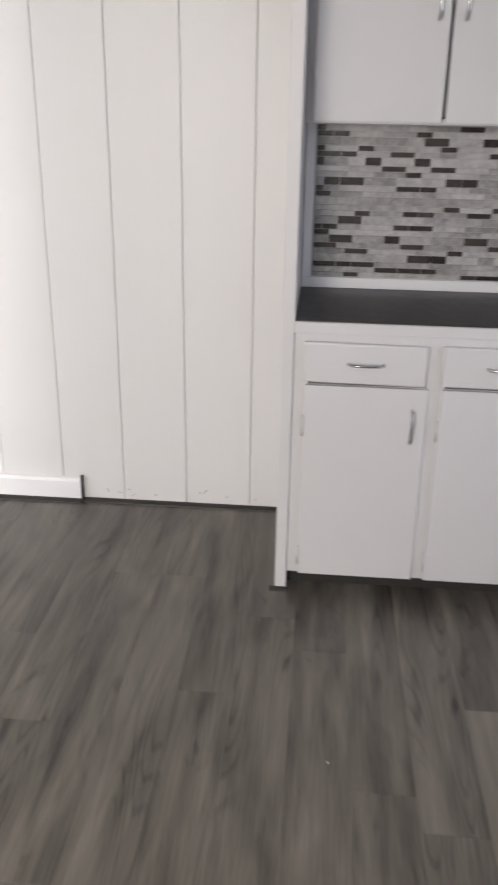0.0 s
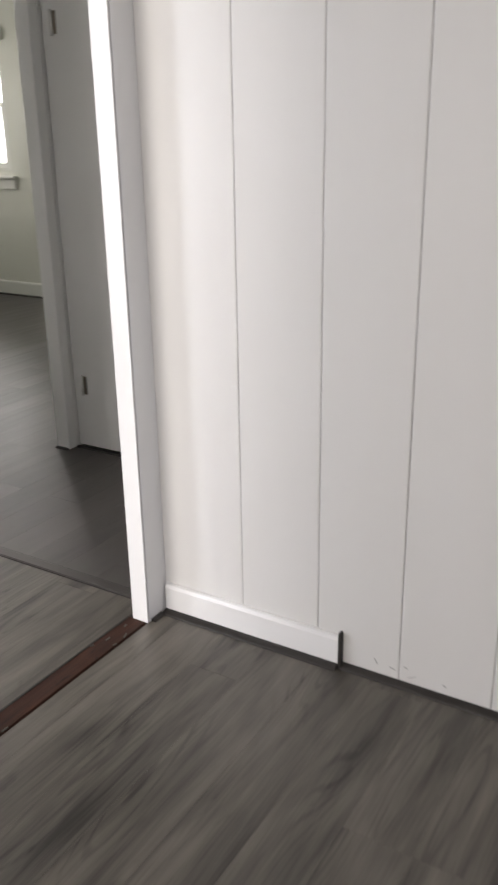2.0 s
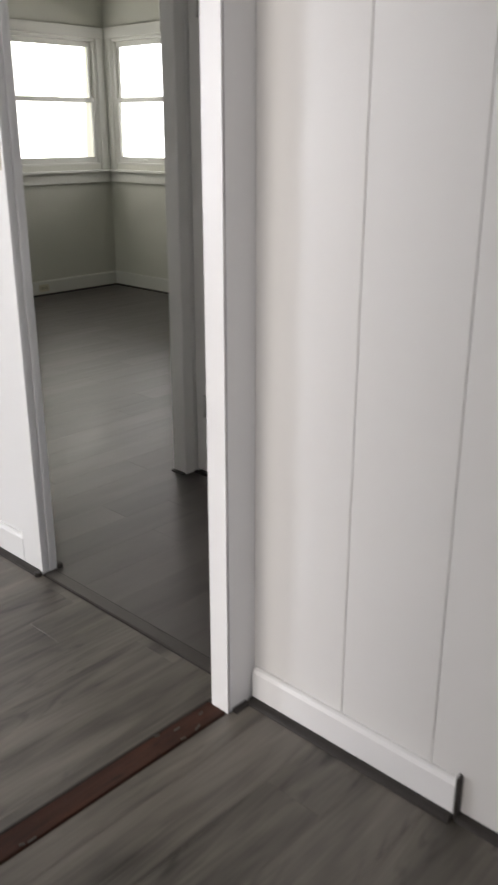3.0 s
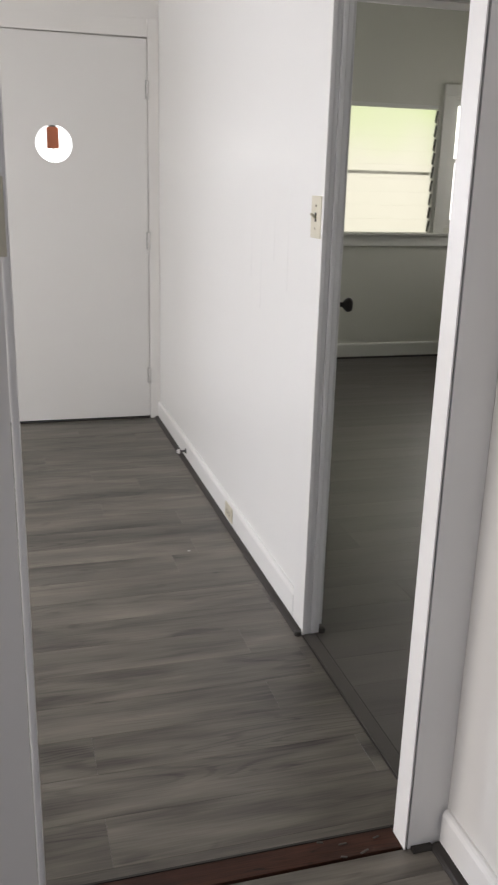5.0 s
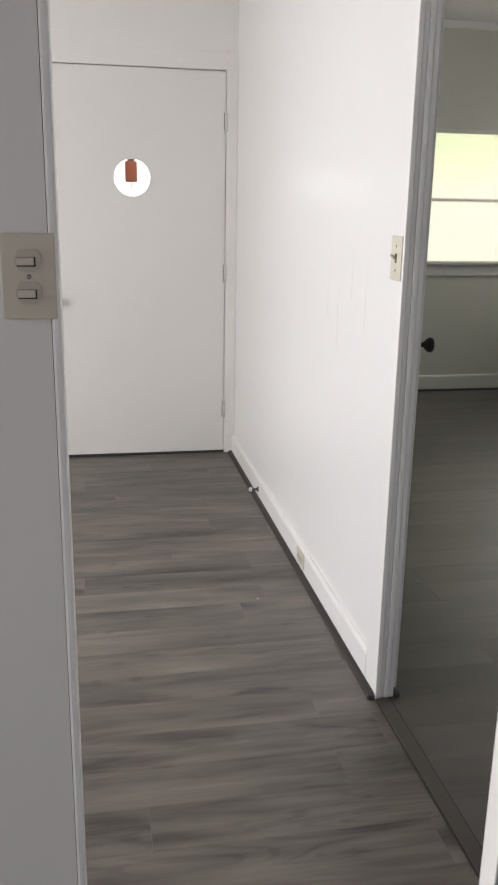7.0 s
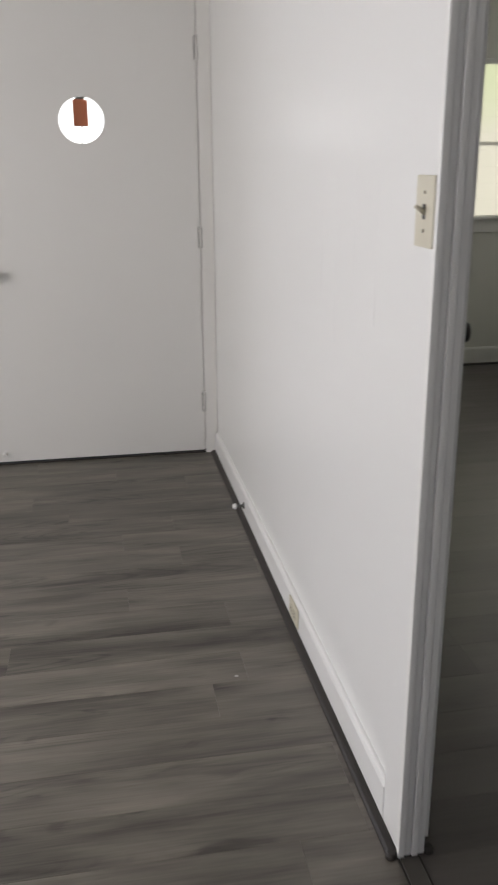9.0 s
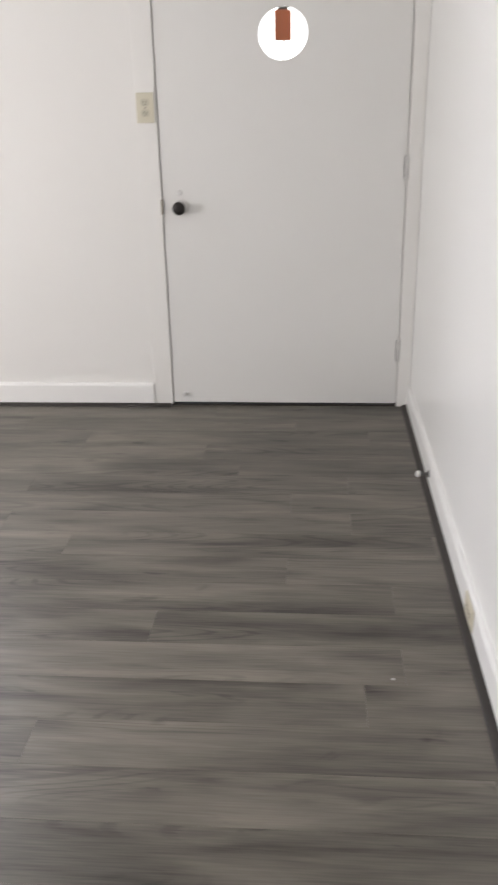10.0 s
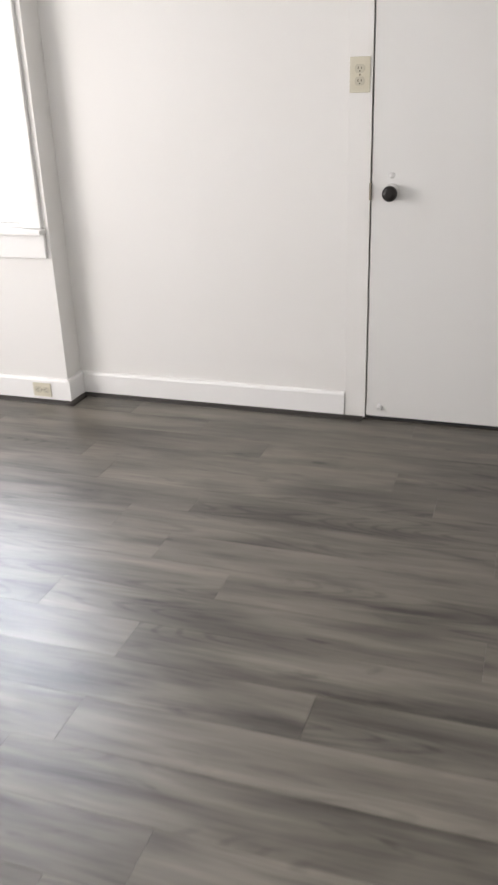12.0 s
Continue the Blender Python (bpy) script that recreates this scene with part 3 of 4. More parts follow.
def plate(name, centre, facing, wide, tall, kind, label, category):
    """Ivory cover plate with a toggle, a duplex receptacle or two rotary-looking devices. Built facing -y, then turned."""
    e = base(name, (0, 0, 0), label, category)
    bm = bmesh.new()
    box(bm, -wide / 2, wide / 2, -0.005, 0.0, -tall / 2, tall / 2, bevel=0.002)
    part("cover", bm, IVORY, e)
    if kind == "toggle":
        block("slot", SLOT, (-0.006, 0.006, -0.0055, -0.004, -0.012, 0.012), parent=e)
        bm = bmesh.new()
        rod(bm, (0, -0.003, -0.002), (0, -0.020, 0.009), 0.0045, 0.0035, 10)
        part("toggle", bm, IVORYDARK, e, "small ivory toggle", smooth=True)
        holes = ((0, 0.030), (0, -0.030))
    else:
        horizontal = wide > tall
        for s in (-1, 1):
            ox, oz = (s * 0.0195, 0) if horizontal else (0, s * 0.0195)
            bm = bmesh.new()
            n = 28
            ring = []
            for k in range(n):
                q = 2 * math.pi * k / n
                px, pz = 0.0172 * math.cos(q), 0.0172 * math.sin(q)
                if horizontal:
                    px, pz = px, max(-0.0135, min(0.0135, pz))
                    px = max(-0.0150, min(0.0172, px))
                else:
                    pz = max(-0.0135, min(0.0135, pz))
                ring.append((ox + px, oz + pz))
            lo = [bm.verts.new((x, -0.004, z)) for x, z in ring]
            hi = [bm.verts.new((x, -0.0068, z)) for x, z in ring]
            bm.faces.new(hi)
            for k in range(n):
                bm.faces.new((lo[k], lo[(k + 1) % n], hi[(k + 1) % n], hi[k]))
            dev = part("receptacle", bm, IVORYDARK, e, "rounded ivory socket face")
            bm = bmesh.new()
            for dx, dz, w, h in ((-0.0055, 0.002, 0.0022, 0.008), (0.0055, 0.002, 0.0022, 0.0065), (0.0, -0.0075, 0.004, 0.004)):
                if horizontal:
                    dx, dz, w, h = dz, dx, h, w
                box(bm, ox + dx - w / 2, ox + dx + w / 2, -0.0073, -0.0060, oz + dz - h / 2, oz + dz + h / 2)
            part("slot", bm, SLOT, dev)
        holes = ((0, 0),)
    for x, z in holes:
        bm = bmesh.new()
        m = Matrix.Translation((x, -0.005, z)) @ Matrix.Rotation(radians(90), 4, "X")
        lathe(bm, [(0.0032, 0), (0.0030, 0.0012), (0.0015, 0.0018)], m, 12)
        part("screw", bm, BRASS, e, smooth=True)
    e.matrix_basis = Matrix.Translation(centre) @ Matrix.Rotation(facing, 4, "Z")
    return e


plate("outlet_plate", (-1.098, YF - 0.0095, 1.2515), 0, 0.070, 0.112, "duplex", "ivory duplex outlet plate beside the flush door", "outlet")
plate("light_switch", (-0.0158, 0.938, 1.2565), radians(-90), 0.075, 0.112, "toggle", "ivory toggle switch plate by the bedroom doorway", "switch")
plate("outlet_plate", (-0.0168, 1.795, 0.056), radians(-90), 0.105, 0.062, "duplex", "ivory outlet plate set on the glossy wall's baseboard", "outlet")
plate("outlet_plate", (-2.425, YW - 0.0160, 0.055), 0, 0.085, 0.060, "duplex", "ivory outlet plate set on the baseboard under the window", "outlet")

plate("outlet_plate", (2.72, YB - 0.0160, 0.062), 0, 0.095, 0.058, "duplex", "dull ivory outlet plate on the bedroom baseboard", "outlet")

# two-way plate on the partition
sw = base("switch_plate", (-0.876, -0.0005, 1.288), "ivory wall plate with two stacked switches by the opening", "switch")
bm = bmesh.new()
box(bm, -0.911, -0.841, -0.006, -0.0005, 1.232, 1.344, bevel=0.002)
part("cover", bm, IVORY, sw)
for oz in (1.309, 1.267):
    bm = bmesh.new()
    n = 32
    ring = [(-0.876 + 0.0175 * math.cos(2 * math.pi * k / n), oz + max(-0.0145, min(0.0145, 0.0175 * math.sin(2 * math.pi * k / n)))) for k in range(n)]
    lo, hi = [bm.verts.new((x, -0.005, z)) for x, z in ring], [bm.verts.new((x, -0.0085, z)) for x, z in ring]
    bm.faces.new(hi)
    for k in range(n):
        bm.faces.new((lo[k], lo[(k + 1) % n], hi[(k + 1) % n], hi[k]))
    dev = part("switch_face", bm, IVORYDARK, sw, "rounded ivory switch face")
    block("lever", IVORY, (-0.8905, -0.8680, -0.0105, -0.0080, oz - 0.0062, oz + 0.0042), parent=dev, bevel=0.0015, label="small sideways lever")
    block("slot", SLOT, (-0.8905, -0.8662, -0.0092, -0.0080, oz - 0.0078, oz + 0.0046), parent=dev)
bm = bmesh.new()
lathe(bm, [(0.0032, 0), (0.003, 0.0012), (0.0015, 0.0018)], Matrix.Translation((-0.876, -0.006, 1.288)) @ Matrix.Rotation(radians(90), 4, "X"), 12)
part("screw", bm, BRASS, sw, smooth=True)

# door stop on the hall baseboard
stop = base("door_stop", (-0.0165, 2.66, 0.045), "dark metal door stop with a white tip on the baseboard", "door stop")
bm = bmesh.new()
lathe(bm, [(0.014, 0), (0.013, 0.004), (0.006, 0.007), (0.005, 0.026), (0.008, 0.028), (0.008, 0.032)], Matrix.Translation((-0.0165, 2.66, 0.045)) @ Matrix.Rotation(radians(-90), 4, "Y"), 14)
part("stem", bm, SLATE, stop, smooth=True)
bm = bmesh.new()
lathe(bm, [(0.011, 0), (0.012, 0.006), (0.008, 0.014)], Matrix.Translation((-0.0480, 2.66, 0.045)) @ Matrix.Rotation(radians(-90), 4, "Y"), 14)
part("tip", bm, TRIM, stop, "white rubber tip", smooth=True)

# bedroom door, swung far open: built closed along +x from its hinge, then turned
bdoor = base("door_2", (0, 0, 0), "white panelled bedroom door standing wide open", "door")
W2, H2 = 0.825, 2.02
TR = 0.27
bm = bmesh.new()
for s in ((0, 0.105, -0.0175, 0.0175, 0, H2), (W2 - 0.105, W2, -0.0175, 0.0175, 0, H2), (0.105, W2 - 0.105, -0.0175, 0.0175, 0, 0.21), (0.105, W2 - 0.105, -0.0175, 0.0175, H2 - TR, H2)):
    box(bm, *s, bevel=0.002)
part("frame", bm, TRIM, bdoor)
block("panel", TRIM, (0.1055, W2 - 0.1055, -0.004, 0.004, 0.2105, H2 - TR - 0.0005), parent=bdoor)
for side in (-1, 1):
    # sloped moulding round the sunk panel
    bm = bmesh.new()
    loops = []
    for inset, y in ((0.0006, 0.0165), (0.006, 0.0185), (0.034, 0.0045), (0.034, 0.0041)):
        loops.append([bm.verts.new((x, side * y, z)) for x, z in ((0.105 + inset, 0.21 + inset), (W2 - 0.105 - inset, 0.21 + inset), (W2 - 0.105 - inset, H2 - TR - inset), (0.105 + inset, H2 - TR - inset))])
    for p, q in zip(loops, loops[1:]):
        for k in range(4):
            bm.faces.new((p[k], p[(k + 1) % 4], q[(k + 1) % 4], q[k]))
    part("moulding", bm, TRIM, bdoor)
knob_part(bdoor, (W2 - 0.06, -0.0177, 0.905), (0, -1, 0), rose=True)
bdoor.matrix_basis = Matrix.Translation((0.042, EW + 0.040, 0.012)) @ Matrix.Rotation(radians(68.8), 4, "Z")

# closet door
cdoor = base("door_3", (0.905, 1.16, 0.01), "white painted flush closet door, closed", "door")
block("leaf", DOORPAINT, (0.904, 0.934, 0.305, 1.158, 0.014, 1.995), parent=cdoor, bevel=0.002)
for z in (0.29, 1.70):
    bm = bmesh.new()
    rod(bm, (0.8985, 1.108, z - 0.045), (0.8985, 1.108, z + 0.045), 0.006)
    block("hinge_leaf", BRASS, (0.9015, 0.9045, 1.086, 1.104, z - 0.040, z + 0.040), parent=cdoor, bevel=0.001)
    part("hinge", bm, HINGE, cdoor, "painted-over butt hinge", smooth=True)
catch = base("catch", (0.866, 1.2385, 0.87), "small painted metal catch on the closet post", "catch")
block("plate", HINGE, (0.853, 0.880, 1.2385, 1.2415, 0.855, 0.888), parent=catch, bevel=0.001)
block("bolt", HINGE, (0.860, 0.873, 1.2415, 1.262, 0.866, 0.876), parent=catch, bevel=0.002)


# ---- windows ----
def sash_window(name, w, h, label, paint=TRIM):
    """Double-hung window in its opening, built from x=0..w, z=0..h, facing -y, then moved."""
    e = base(name, (0, 0, 0), label, "window")
    bm = bmesh.new()
    for s in ((0, 0.022, 0.0, 0.055, 0, h), (w - 0.022, w, 0.0, 0.055, 0, h), (0.022, w - 0.022, 0.0, 0.055, h - 0.022, h), (0.022, w - 0.022, 0.0, 0.055, 0, 0.015)):
        box(bm, *s, bevel=0.002)
    part("window_frame", bm, paint, e)
    mid = h * 0.52
    for zz, y, low in (((0.016, mid + 0.018), 0.008, True), ((mid - 0.018, h - 0.023), 0.030, False)):
        bm = bmesh.new()
        s0, r0, r1 = 0.036, (0.045 if low else 0.032), (0.030 if low else 0.040)
        z0, z1 = zz
        for s in ((0.023, 0.023 + s0, y, y + 0.020, z0, z1), (w - 0.023 - s0, w - 0.023, y, y + 0.020, z0, z1),
                  (0.023 + s0, w - 0.023 - s0, y, y + 0.020, z0, z0 + r0), (0.023 + s0, w - 0.023 - s0, y, y + 0.020, z1 - r1, z1)):
            box(bm, *s, bevel=0.002)
        sash = part("sash", bm, paint, e)
        g = block("pane", GLASS, (0.023 + s0, w - 0.023 - s0, y + 0.008, y + 0.011, z0 + r0, z1 - r1), parent=sash)
        g.visible_shadow = False
    block("sash_lock", BRASS, (w / 2 - 0.022, w / 2 + 0.022, 0.000, 0.010, mid + 0.019, mid + 0.029), parent=e, bevel=0.003, label="small metal sash lock")
    block("sash_lift", paint, (w / 2 - 0.03, w / 2 + 0.03, -0.004, 0.008, 0.030, 0.044), parent=e, bevel=0.003)
    return e


wb = sash_window("window_1", DX1 - DX0, BZ1 - BZ0, "white double-hung bedroom window beside the corner, daylight behind", BEDTRIM)
wb.matrix_basis = Matrix.Translation((DX0, YB, BZ0))
we = sash_window("window_2", EY1 - EY0, BZ1 - BZ0, "white double-hung window next to the bedroom corner", BEDTRIM)
we.matrix_basis = Matrix.Translation((XB, EY1, BZ0)) @ Matrix.Rotation(radians(-90), 4, "Z")
wh = sash_window("window_3", WX1 - WX0, WZ1 - WZ0, "white double-hung hall window, bright outside")
wh.matrix_basis = Matrix.Translation((WX0, YW, WZ0))

# louvre window
jal = base("window_4", (JX0, YB, BZ0), "louvre window of obscured glass slats, sunlit garden behind", "window")
bm = bmesh.new()
for s in ((JX0, JX0 + 0.030, YB, YB + T, BZ0 - 0.04, 1.93), (JX1 - 0.030, JX1, YB, YB + T, BZ0 - 0.04, 1.93), (JX0 + 0.030, JX1 - 0.030, YB, YB + T, 1.90, 1.93)):
    box(bm, *s, bevel=0.002)
part("window_frame", bm, BEDTRIM, jal)
n = 9
pitch = (1.90 - (BZ0 - 0.04)) / n
for k in range(n):
    z = BZ0 - 0.04 + (k + 0.5) * pitch
    bm = bmesh.new()
    box(bm, JX0 + 0.034, JX1 - 0.034, -0.003, 0.003, -pitch * 0.505, pitch * 0.505, bevel=0.0006)
    bmesh.ops.transform(bm, matrix=Matrix.Translation((0, YB + 0.028, z)) @ Matrix.Rotation(radians(4), 4, "X"), verts=bm.verts)
    s = part("slat", bm, FROST, jal, "obscured glass slat" if k == 0 else "")
    s.visible_shadow = False
    for x in (JX0 + 0.032, JX1 - 0.044):
        bm = bmesh.new()
        box(bm, x, x + 0.012, -0.006, 0.006, -pitch * 0.42, pitch * 0.42, bevel=0.001)
        bmesh.ops.transform(bm, matrix=Matrix.Translation((0, YB + 0.016, z)) @ Matrix.Rotation(radians(16), 4, "X"), verts=bm.verts)
        part("clip", bm, SLATE, jal, "dark metal louvre clip")

block("screen_rail", BEDTRIM, (JX0 + 0.031, JX1 - 0.031, YB + 0.062, YB + 0.080, 1.424, 1.446), parent=jal, bevel=0.002, label="pale cross rail behind the glass slats")

# sills, aprons and heads
bm = bmesh.new()
box(bm, 1.58, XB, YB - 0.045, YB - 0.0005, BZ0 - 0.062, BZ0 - 0.041, bevel=0.004)
setting(part("trim", bm, BEDTRIM), "white sill under the bedroom windows", "sill")
setting(block("trim", BEDTRIM, (1.60, XB, YB - 0.018, YB - 0.0005, BZ0 - 0.145, BZ0 - 0.063), bevel=0.003), "white apron board under the bedroom sill", "trim")
setting(block("trim", BEDTRIM, (XB - 0.045, XB - 0.0005, EY0 - 0.06, YB - 0.046, BZ0 - 0.062, BZ0 - 0.041), bevel=0.004), "white sill under the bedroom side window", "sill")
setting(block("trim", BEDTRIM, (XB - 0.018, XB - 0.0005, EY0 - 0.05, YB - 0.019, BZ0 - 0.145, BZ0 - 0.063), bevel=0.003), "white apron board under the side sill", "trim")
setting(block("trim", BEDTRIM, (JX1 + 0.002, XB, YB - 0.020, YB - 0.0005, BZ1 + 0.002, BZ1 + 0.085), bevel=0.003), "white head board over the bedroom windows", "trim")
setting(block("trim", BEDTRIM, (XB - 0.020, XB - 0.0005, EY0 - 0.06, YB - 0.021, BZ1 + 0.002, BZ1 + 0.085), bevel=0.003), "white head board over the side window", "trim")
setting(block("trim", BEDTRIM, (DX1 + 0.002, XB - 0.001, YB - 0.014, YB - 0.0005, BZ0 - 0.04, BZ1), bevel=0.002), "white corner post between the bedroom windows", "trim")
setting(block("trim", BEDTRIM, (XB - 0.014, XB - 0.0005, EY1 + 0.002, YB - 0.015, BZ0 - 0.04, BZ1), bevel=0.002), "white corner post between the bedroom windows", "trim")
setting(block("trim", BEDTRIM, (JX1 + 0.002, DX0 - 0.002, YB - 0.012, YB - 0.0005, BZ0 - 0.04, BZ1), bevel=0.002), "white post between two bedroom windows", "trim")
setting(block("trim", BEDWALL, (1.58, JX0 - 0.002, YB - 0.016, YB - 0.0005, BZ0 - 0.04, 1.93), bevel=0.002), "white casing beside the louvre window", "trim")
# hall window
setting(block("trim", TRIM, (WX1 + 0.002, -2.330, YW - 0.018, YW - 0.0005, WZ0, WZ1 + 0.09), bevel=0.003), "white casing beside the hall window", "trim")
setting(block("trim", TRIM, (WX0 - 0.09, WX0 - 0.002, YW - 0.018, YW - 0.0005, WZ0, WZ1 + 0.09), bevel=0.003), "white casing beside the hall window", "trim")
setting(block("trim", TRIM, (WX0, WX1, YW - 0.018, YW - 0.0005, WZ1 + 0.002, WZ1 + 0.09), bevel=0.003), "white head casing over the hall window", "trim")
setting(block("trim", TRIM, (WX0 - 0.11, -2.318, YW - 0.050, YW - 0.0005, WZ0 - 0.022, WZ0 - 0.001), bevel=0.004), "white sill under the hall window", "sill")
setting(block("trim", TRIM, (WX0 - 0.09, -2.322, YW - 0.020, YW - 0.0005, WZ0 - 0.118, WZ0 - 0.023), bevel=0.003), "white apron board under the hall sill", "trim")
# bright distance outside
setting(block("backdrop", GARDEN, (1.3, 3.9, 5.25, 5.27, 0.5, 2.5)), "sunlit garden beyond the louvre window", "backdrop")

setting(block("backdrop", HAZE, (-1.6, 0.4, YF + 0.9, YF + 0.92, 0.6, 2.5)), "white daylight beyond the round door window", "backdrop")

# ---- kitchen cabinets ----
XC, YC = -0.541, -1.309
setting(block("trim", CABINET, (XC, -0.0065, YC - 0.034, YC, 0.0, H), bevel=0.002), "tall white end panel of the kitchen cabinets", "end panel")
quarter((XC - 0.0005, YC - 0.040), (XC - 0.0005, YC + 0.016), -1, off=0.0, r=0.016)


def handle_part(parent, a, b, out):
    """Bowed chrome pull between two feet."""
    a, b, out = Vector(a), Vector(b), Vector(out)
    bm = bmesh.new()
    pts = [a + (b - a) * f + out * g for f, g in ((0.04, 0.0), (0.03, 0.5), (0.12, 0.86), (0.3, 1.0), (0.5, 1.04), (0.7, 1.0), (0.88, 0.86), (0.97, 0.5), (0.96, 0.0))]
    bowed(bm, pts, 0.0042)
    return part("handle", bm, CHROME, parent, "bowed chrome pull", smooth=True)


def base_unit(y1, width):
    y0 = y1 - width
    e = base("base_cabinet", (XC + 0.2, y1, 0), "white painted base cabinet with a drawer over a flush door", "cabinet", "base cabinets")
    for name, *span in (("stile", XC + 0.0005, XC + 0.019, y1 - 0.042, y1, 0.066, 0.832), ("stile", XC + 0.0005, XC + 0.019, y0, y0 + 0.010, 0.066, 0.832),
                        ("rail", XC + 0.0005, XC + 0.019, y0 + 0.010, y1 - 0.042, 0.775, 0.832), ("rail", XC + 0.0005, XC + 0.019, y0 + 0.010, y1 - 0.042, 0.660, 0.673),
                        ("side_panel", XC + 0.02, -0.01, y0, y0 + 0.012, 0.066, 0.832), ("bottom_panel", XC + 0.02, -0.01, y0 + 0.012, y1, 0.066, 0.08)):
        block(name, CABINET, span, parent=e)
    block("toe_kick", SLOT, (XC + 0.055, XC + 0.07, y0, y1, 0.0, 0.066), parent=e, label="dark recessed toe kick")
    bm = bmesh.new()
    box(bm, XC - 0.020, XC - 0.0002, y0 + 0.013, y1 - 0.028, 0.682, 0.796, bevel=0.006)
    mid = Vector((XC, (y0 + y1) / 2, 0.739))
    bmesh.ops.transform(bm, matrix=Matrix.Translation(mid) @ Matrix.Rotation(radians(0.6), 4, "X") @ Matrix.Translation(-mid), verts=bm.verts)
    d = part("drawer", bm, CABINET, e)
    c = (y0 + y1) / 2 - 0.009
    handle_part(d, (XC - 0.018, c + 0.051, 0.741), (XC - 0.018, c - 0.051, 0.741), (-0.024, 0, 0))
    q = block("door", CABINET, (XC - 0.014, XC - 0.0002, y0 + 0.002, y1 - 0.034, 0.068, 0.672), parent=e, bevel=0.002)
    handle_part(q, (XC - 0.014, y0 + 0.043, 0.615), (XC - 0.014, y0 + 0.043, 0.512), (-0.024, 0, 0))
    for z in (0.55, 0.13):
        bm = bmesh.new()
        rod(bm, (XC - 0.012, y1 - 0.030, z - 0.03), (XC - 0.012, y1 - 0.030, z + 0.03), 0.004, n=10)
        part("hinge", bm, HINGE, q, "painted-over hinge", smooth=True)
    return e


for k in range(4):
    base_unit(YC - 0.036 - 0.376 * k, 0.376)
top = tagged(block("worktop", COUNTER, (XC + 0.002, -0.102, YS + 0.3, YC - 0.036, 0.838, 0.852), bevel=0.002), "dark grey laminate worktop on white cabinets", "worktop")
block("edge_band", CABINET, (XC - 0.010, XC + 0.0015, YS + 0.3, YC - 0.0345, 0.820, 0.850), parent=top, bevel=0.002, label="white painted front edge")


def wall_unit(y1, width):
    e = base("wall_cabinet", (-0.15, y1, 1.345), "white painted wall cabinet with paired flush doors", "cabinet", "wall cabinets")
    y0, x = y1 - width, -0.300
    for name, *span in (("side_panel", x, -0.0065, y0, y0 + 0.018, 1.347, H - 0.002), ("side_panel", x, -0.0065, y1 - 0.024, y1, 1.347, H - 0.002),
                        ("bottom_panel", x, -0.0065, y0 + 0.018, y1 - 0.024, 1.347, 1.362), ("top_panel", x, -0.0065, y0 + 0.018, y1 - 0.024, 2.44, H - 0.002),
                        ("back_panel", -0.02, -0.0065, y0 + 0.018, y1 - 0.024, 1.362, 2.44)):
        block(name, CABINET, span, parent=e)
    half = (width - 0.022) / 2
    for s, (a, b) in enumerate(((y1 - 0.022 - half + 0.0045, y1 - 0.022), (y0 + 0.002, y1 - 0.022 - half - 0.0045))):
        q = block("door", CABINET, (x - 0.017, x - 0.0004, a, b, 1.352, 2.45), parent=e, bevel=0.002)
        yh = a + 0.03 if s == 0 else b - 0.03
        handle_part(q, (x - 0.017, yh, 1.60), (x - 0.017, yh, 1.70), (-0.024, 0, 0))
        yy = b - 0.001 if s == 0 else a + 0.001
        for z in (1.47, 2.3):
            bm = bmesh.new()
            rod(bm, (x - 0.017, yy, z - 0.03), (x - 0.017, yy, z + 0.03), 0.0045, n=10)
            part("hinge", bm, HINGE, q, "painted-over hinge", smooth=True)
    return e


wall_unit(YC - 0.036, 0.722)
wall_unit(YC - 0.036 - 0.724, 0.722)

# ---- backsplash of strip mosaic ----
splash = setting(block("wall_backsplash", GROUT, (-0.0995, -0.0065, -2.9, -1.376, 0.886, 1.340)), "backsplash of grey marble and dark glass strip mosaic", "backsplash")
setting(block("trim", TRIM, (-0.110, -0.0066, -2.9, -1.3455, 0.8525, 0.886), bevel=0.002), "white strip along the back of the worktop", "trim")
setting(block("trim", TRIM, (-0.110, -0.0066, -1.3755, -1.3455, 0.8862, 1.345), bevel=0.002), "white strip at the end of the backsplash", "trim")
rng = random.Random(23)
shared = {}


def tile_mesh(w, h, dark):
    key = (w, h, dark)
    if key not in shared:
        bm = bmesh.new()
        box(bm, -0.003, 0.0025 if dark else 0.002, -w / 2, w / 2, -h / 2, h / 2)
        shared[key] = mesh_of("tile", bm, SMOKE if dark else MARBLE)
    return shared[key]


z, row, above = 1.338, 0, []
while z > 0.898:
    h = (0.0165, 0.0165, 0.0245)[row % 3]
    h = min(h, z - 0.888)
    y = -1.378
    first, spans = True, []
    while y > -2.05:
        w = rng.choice((0.048, 0.073, 0.098, 0.098))
        if first:
            w = rng.choice((0.025, 0.048, 0.073, 0.098))
            first = False
        free = w < 0.09 and all(q1 < y - w + 0.026 or q0 > y - 0.026 for q0, q1 in above + spans)
        dark = free and rng.random() < 0.8
        if dark:
            spans.append((y - w, y))
        ob = new("tile", tile_mesh(w - 0.0018, round(h - 0.0018, 4), dark))
        ob.parent = splash
        ob.location = (-0.1005, y - w / 2, z - h / 2)
        y -= w
    above = spans
    z -= h
    row += 1

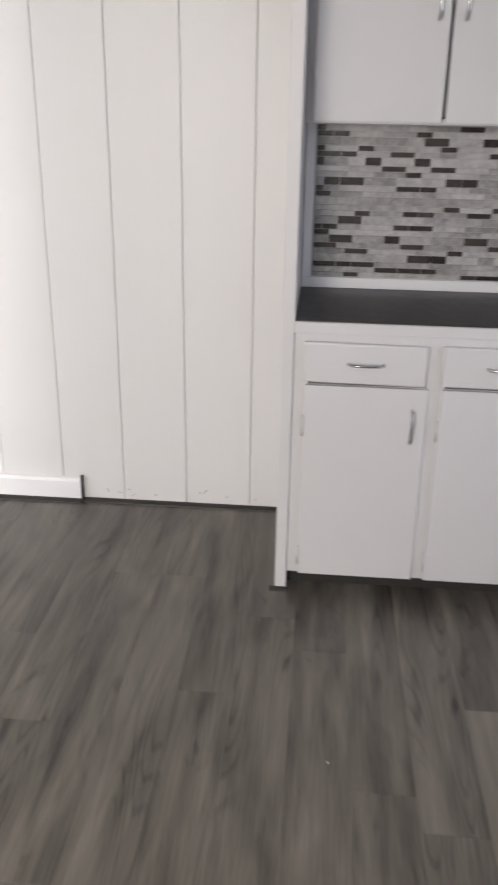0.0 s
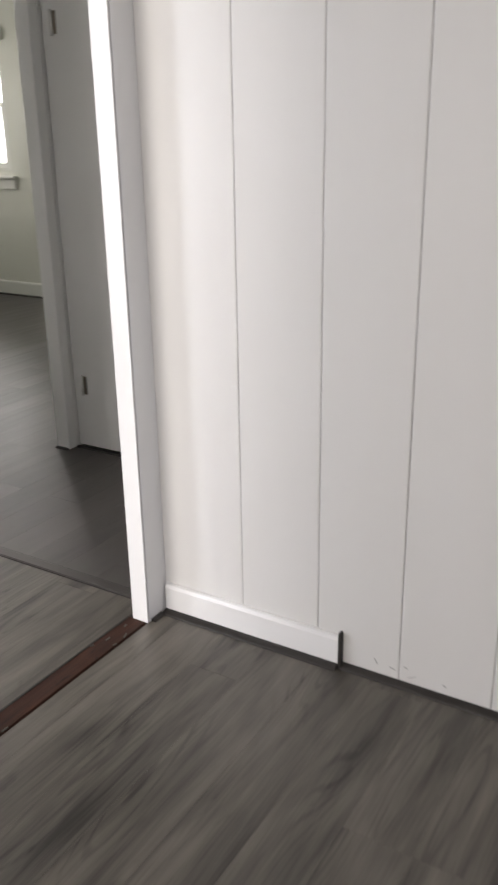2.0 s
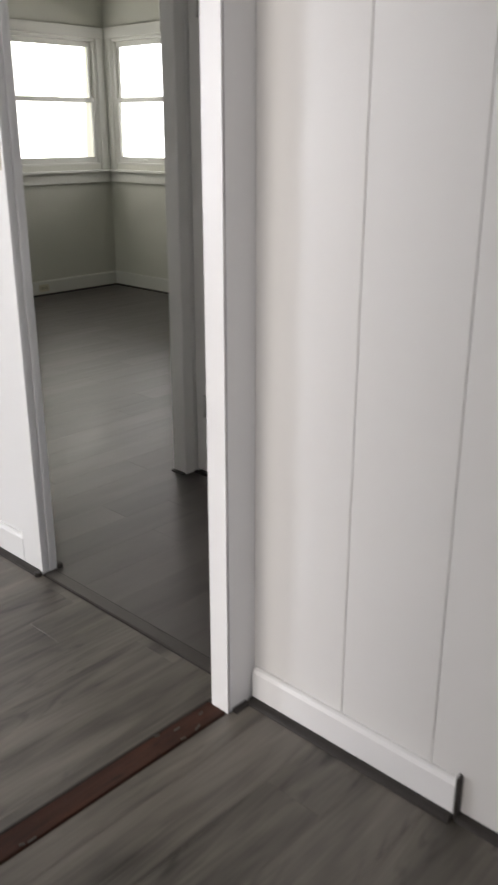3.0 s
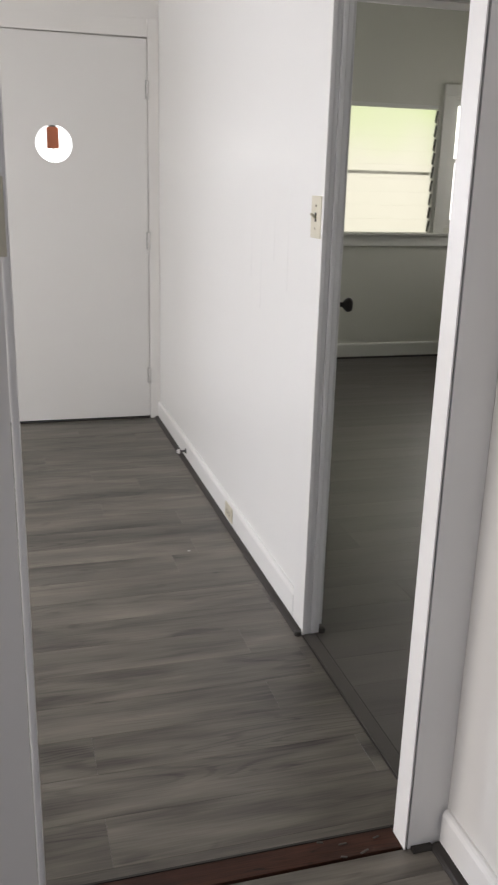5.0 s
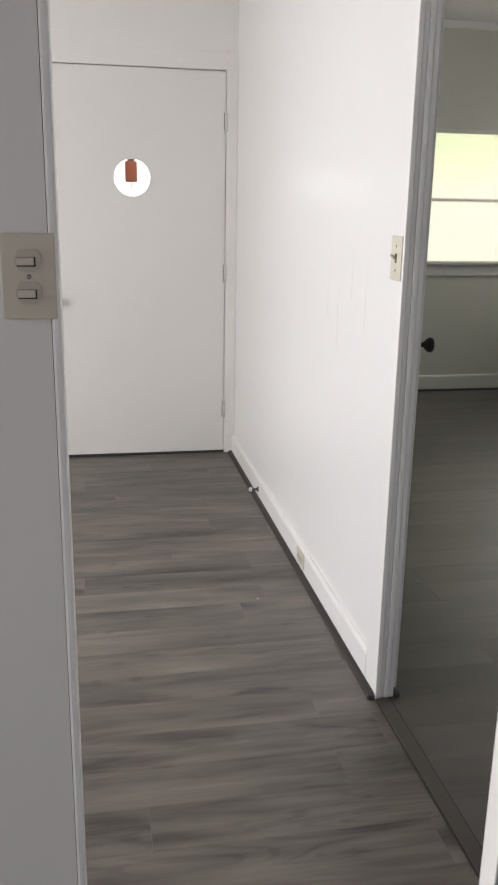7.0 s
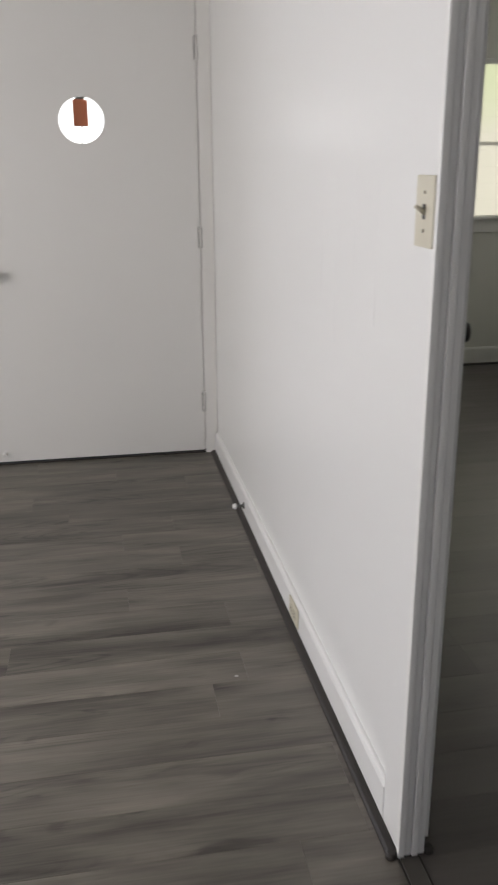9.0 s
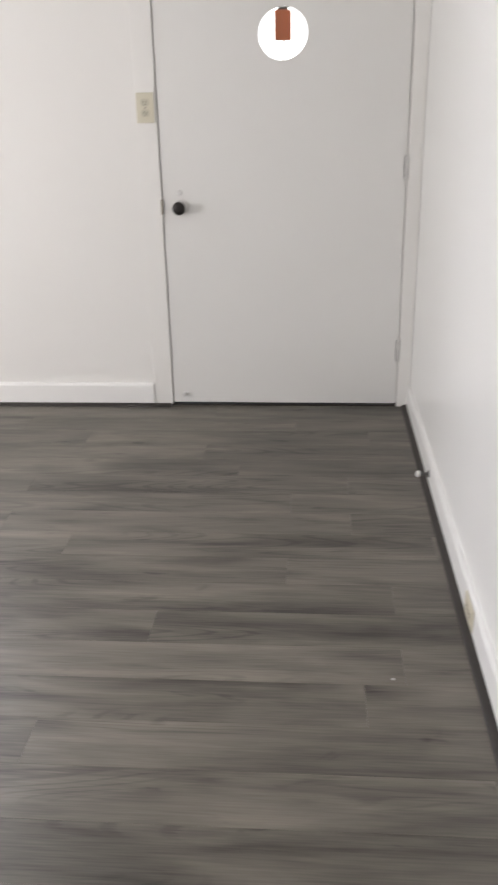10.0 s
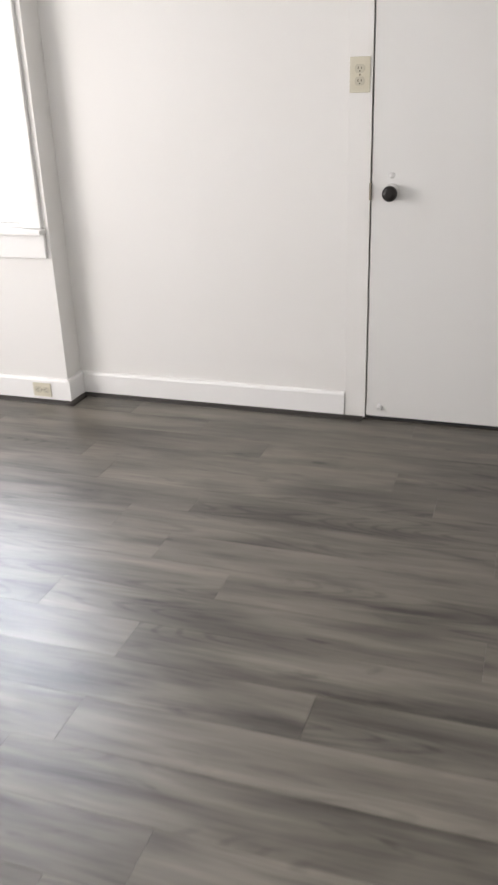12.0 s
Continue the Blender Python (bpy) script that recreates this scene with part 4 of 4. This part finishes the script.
# ---- dried paint runs on the glossy wall ----
for y, z0, z1 in ((1.62, 1.02, 1.34), (1.50, 0.93, 1.33), (1.36, 1.10, 1.34), (1.22, 1.02, 1.33), (2.05, 0.30, 0.42)):
    bm = bmesh.new()
    rod(bm, (-0.0006, y, z0), (-0.0006, y + 0.002, z1), 0.0012, 0.0008, 8)
    part("paint_run", bm, GLOSS, wall_hall, "dried run in the gloss paint", smooth=True)

# ---- scuffs low on the grooved panels ----
SCUFF = material("scuffed_grey_paint", (0.44, 0.43, 0.41), 0.6, vary=0.15, scale=60, grain=200)
scuff_rng = random.Random(11)
for y, z in ((-0.655, 0.045), (-0.700, 0.038), (-0.735, 0.052), (-0.752, 0.030), (-0.835, 0.034), (-1.00, 0.052), (-1.02, 0.058), (-1.10, 0.040), (-1.205, 0.036)):
    bm = bmesh.new()
    w, h = scuff_rng.uniform(0.004, 0.014), scuff_rng.uniform(0.0008, 0.0026)
    box(bm, -0.0002, 0.0002, -w, w, -h, h)
    bmesh.ops.transform(bm, matrix=Matrix.Translation((-0.0061, y, z)) @ Matrix.Rotation(scuff_rng.uniform(-1.2, 1.2), 4, "X"), verts=bm.verts)
    part("scuff", bm, SCUFF, wall_kitchen, "small grey scuff in the paint")

# ---- floor planks ----
plank_shared = {}


def plank_mesh(length, width, paint):
    key = (round(length, 3), round(width, 3), paint.name)
    if key not in plank_shared:
        bm = bmesh.new()
        box(bm, 0.0001, length - 0.0001, 0.0001, width - 0.0001, -0.008, 0.0)
        tops = [e for e in bm.edges if all(abs(v.co.z) < 1e-6 for v in e.verts)]
        bmesh.ops.bevel(bm, geom=tops, offset=0.0004, segments=1, affect="EDGES")
        plank_shared[key] = mesh_of("plank", bm, paint)
    return plank_shared[key]


def lay(x0, x1, y0, y1, seam, width, seed, paint=PLANK):
    """Lays planks along x in rows with staggered ends."""
    r = random.Random(seed)
    y = seam
    while y > y0:
        y -= width
    k = 0
    while y < y1:
        a, b = max(y, y0), min(y + width, y1)
        x = x0 - r.choice((0.0, 0.2, 0.4, 0.55, 0.75, 0.9, 1.05))
        while x < x1 and b - a > 0.004:
            c, d = max(x, x0), min(x + 1.15, x1)
            if d - c > 0.01:
                ob = new("plank", plank_mesh(d - c, b - a, paint))
                ob.parent = floor
                ob.location = (c, a, 0)
            x += 1.15
        y += width
        k += 1


lay(XW, 0.0, YS, 0.003, -1.234, 0.1455, 3)
lay(XW, -0.019, 0.0745, YF, 1.994, 0.1455, 5)
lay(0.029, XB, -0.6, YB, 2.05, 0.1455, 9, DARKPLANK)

# ---- crumbs on the floor ----
for x, y, r in ((-0.230, 1.579, 0.0040), (-1.269, -1.476, 0.0030)):
    bm = bmesh.new()
    bmesh.ops.create_icosphere(bm, subdivisions=1, radius=r, matrix=Matrix.Translation((x, y, r * 0.5)) @ Matrix.Diagonal((1.5, 1.0, 0.6, 1.0)))
    tagged(part("crumb", bm, GROUT), "tiny pale crumb lying on the floor planks", "crumb")
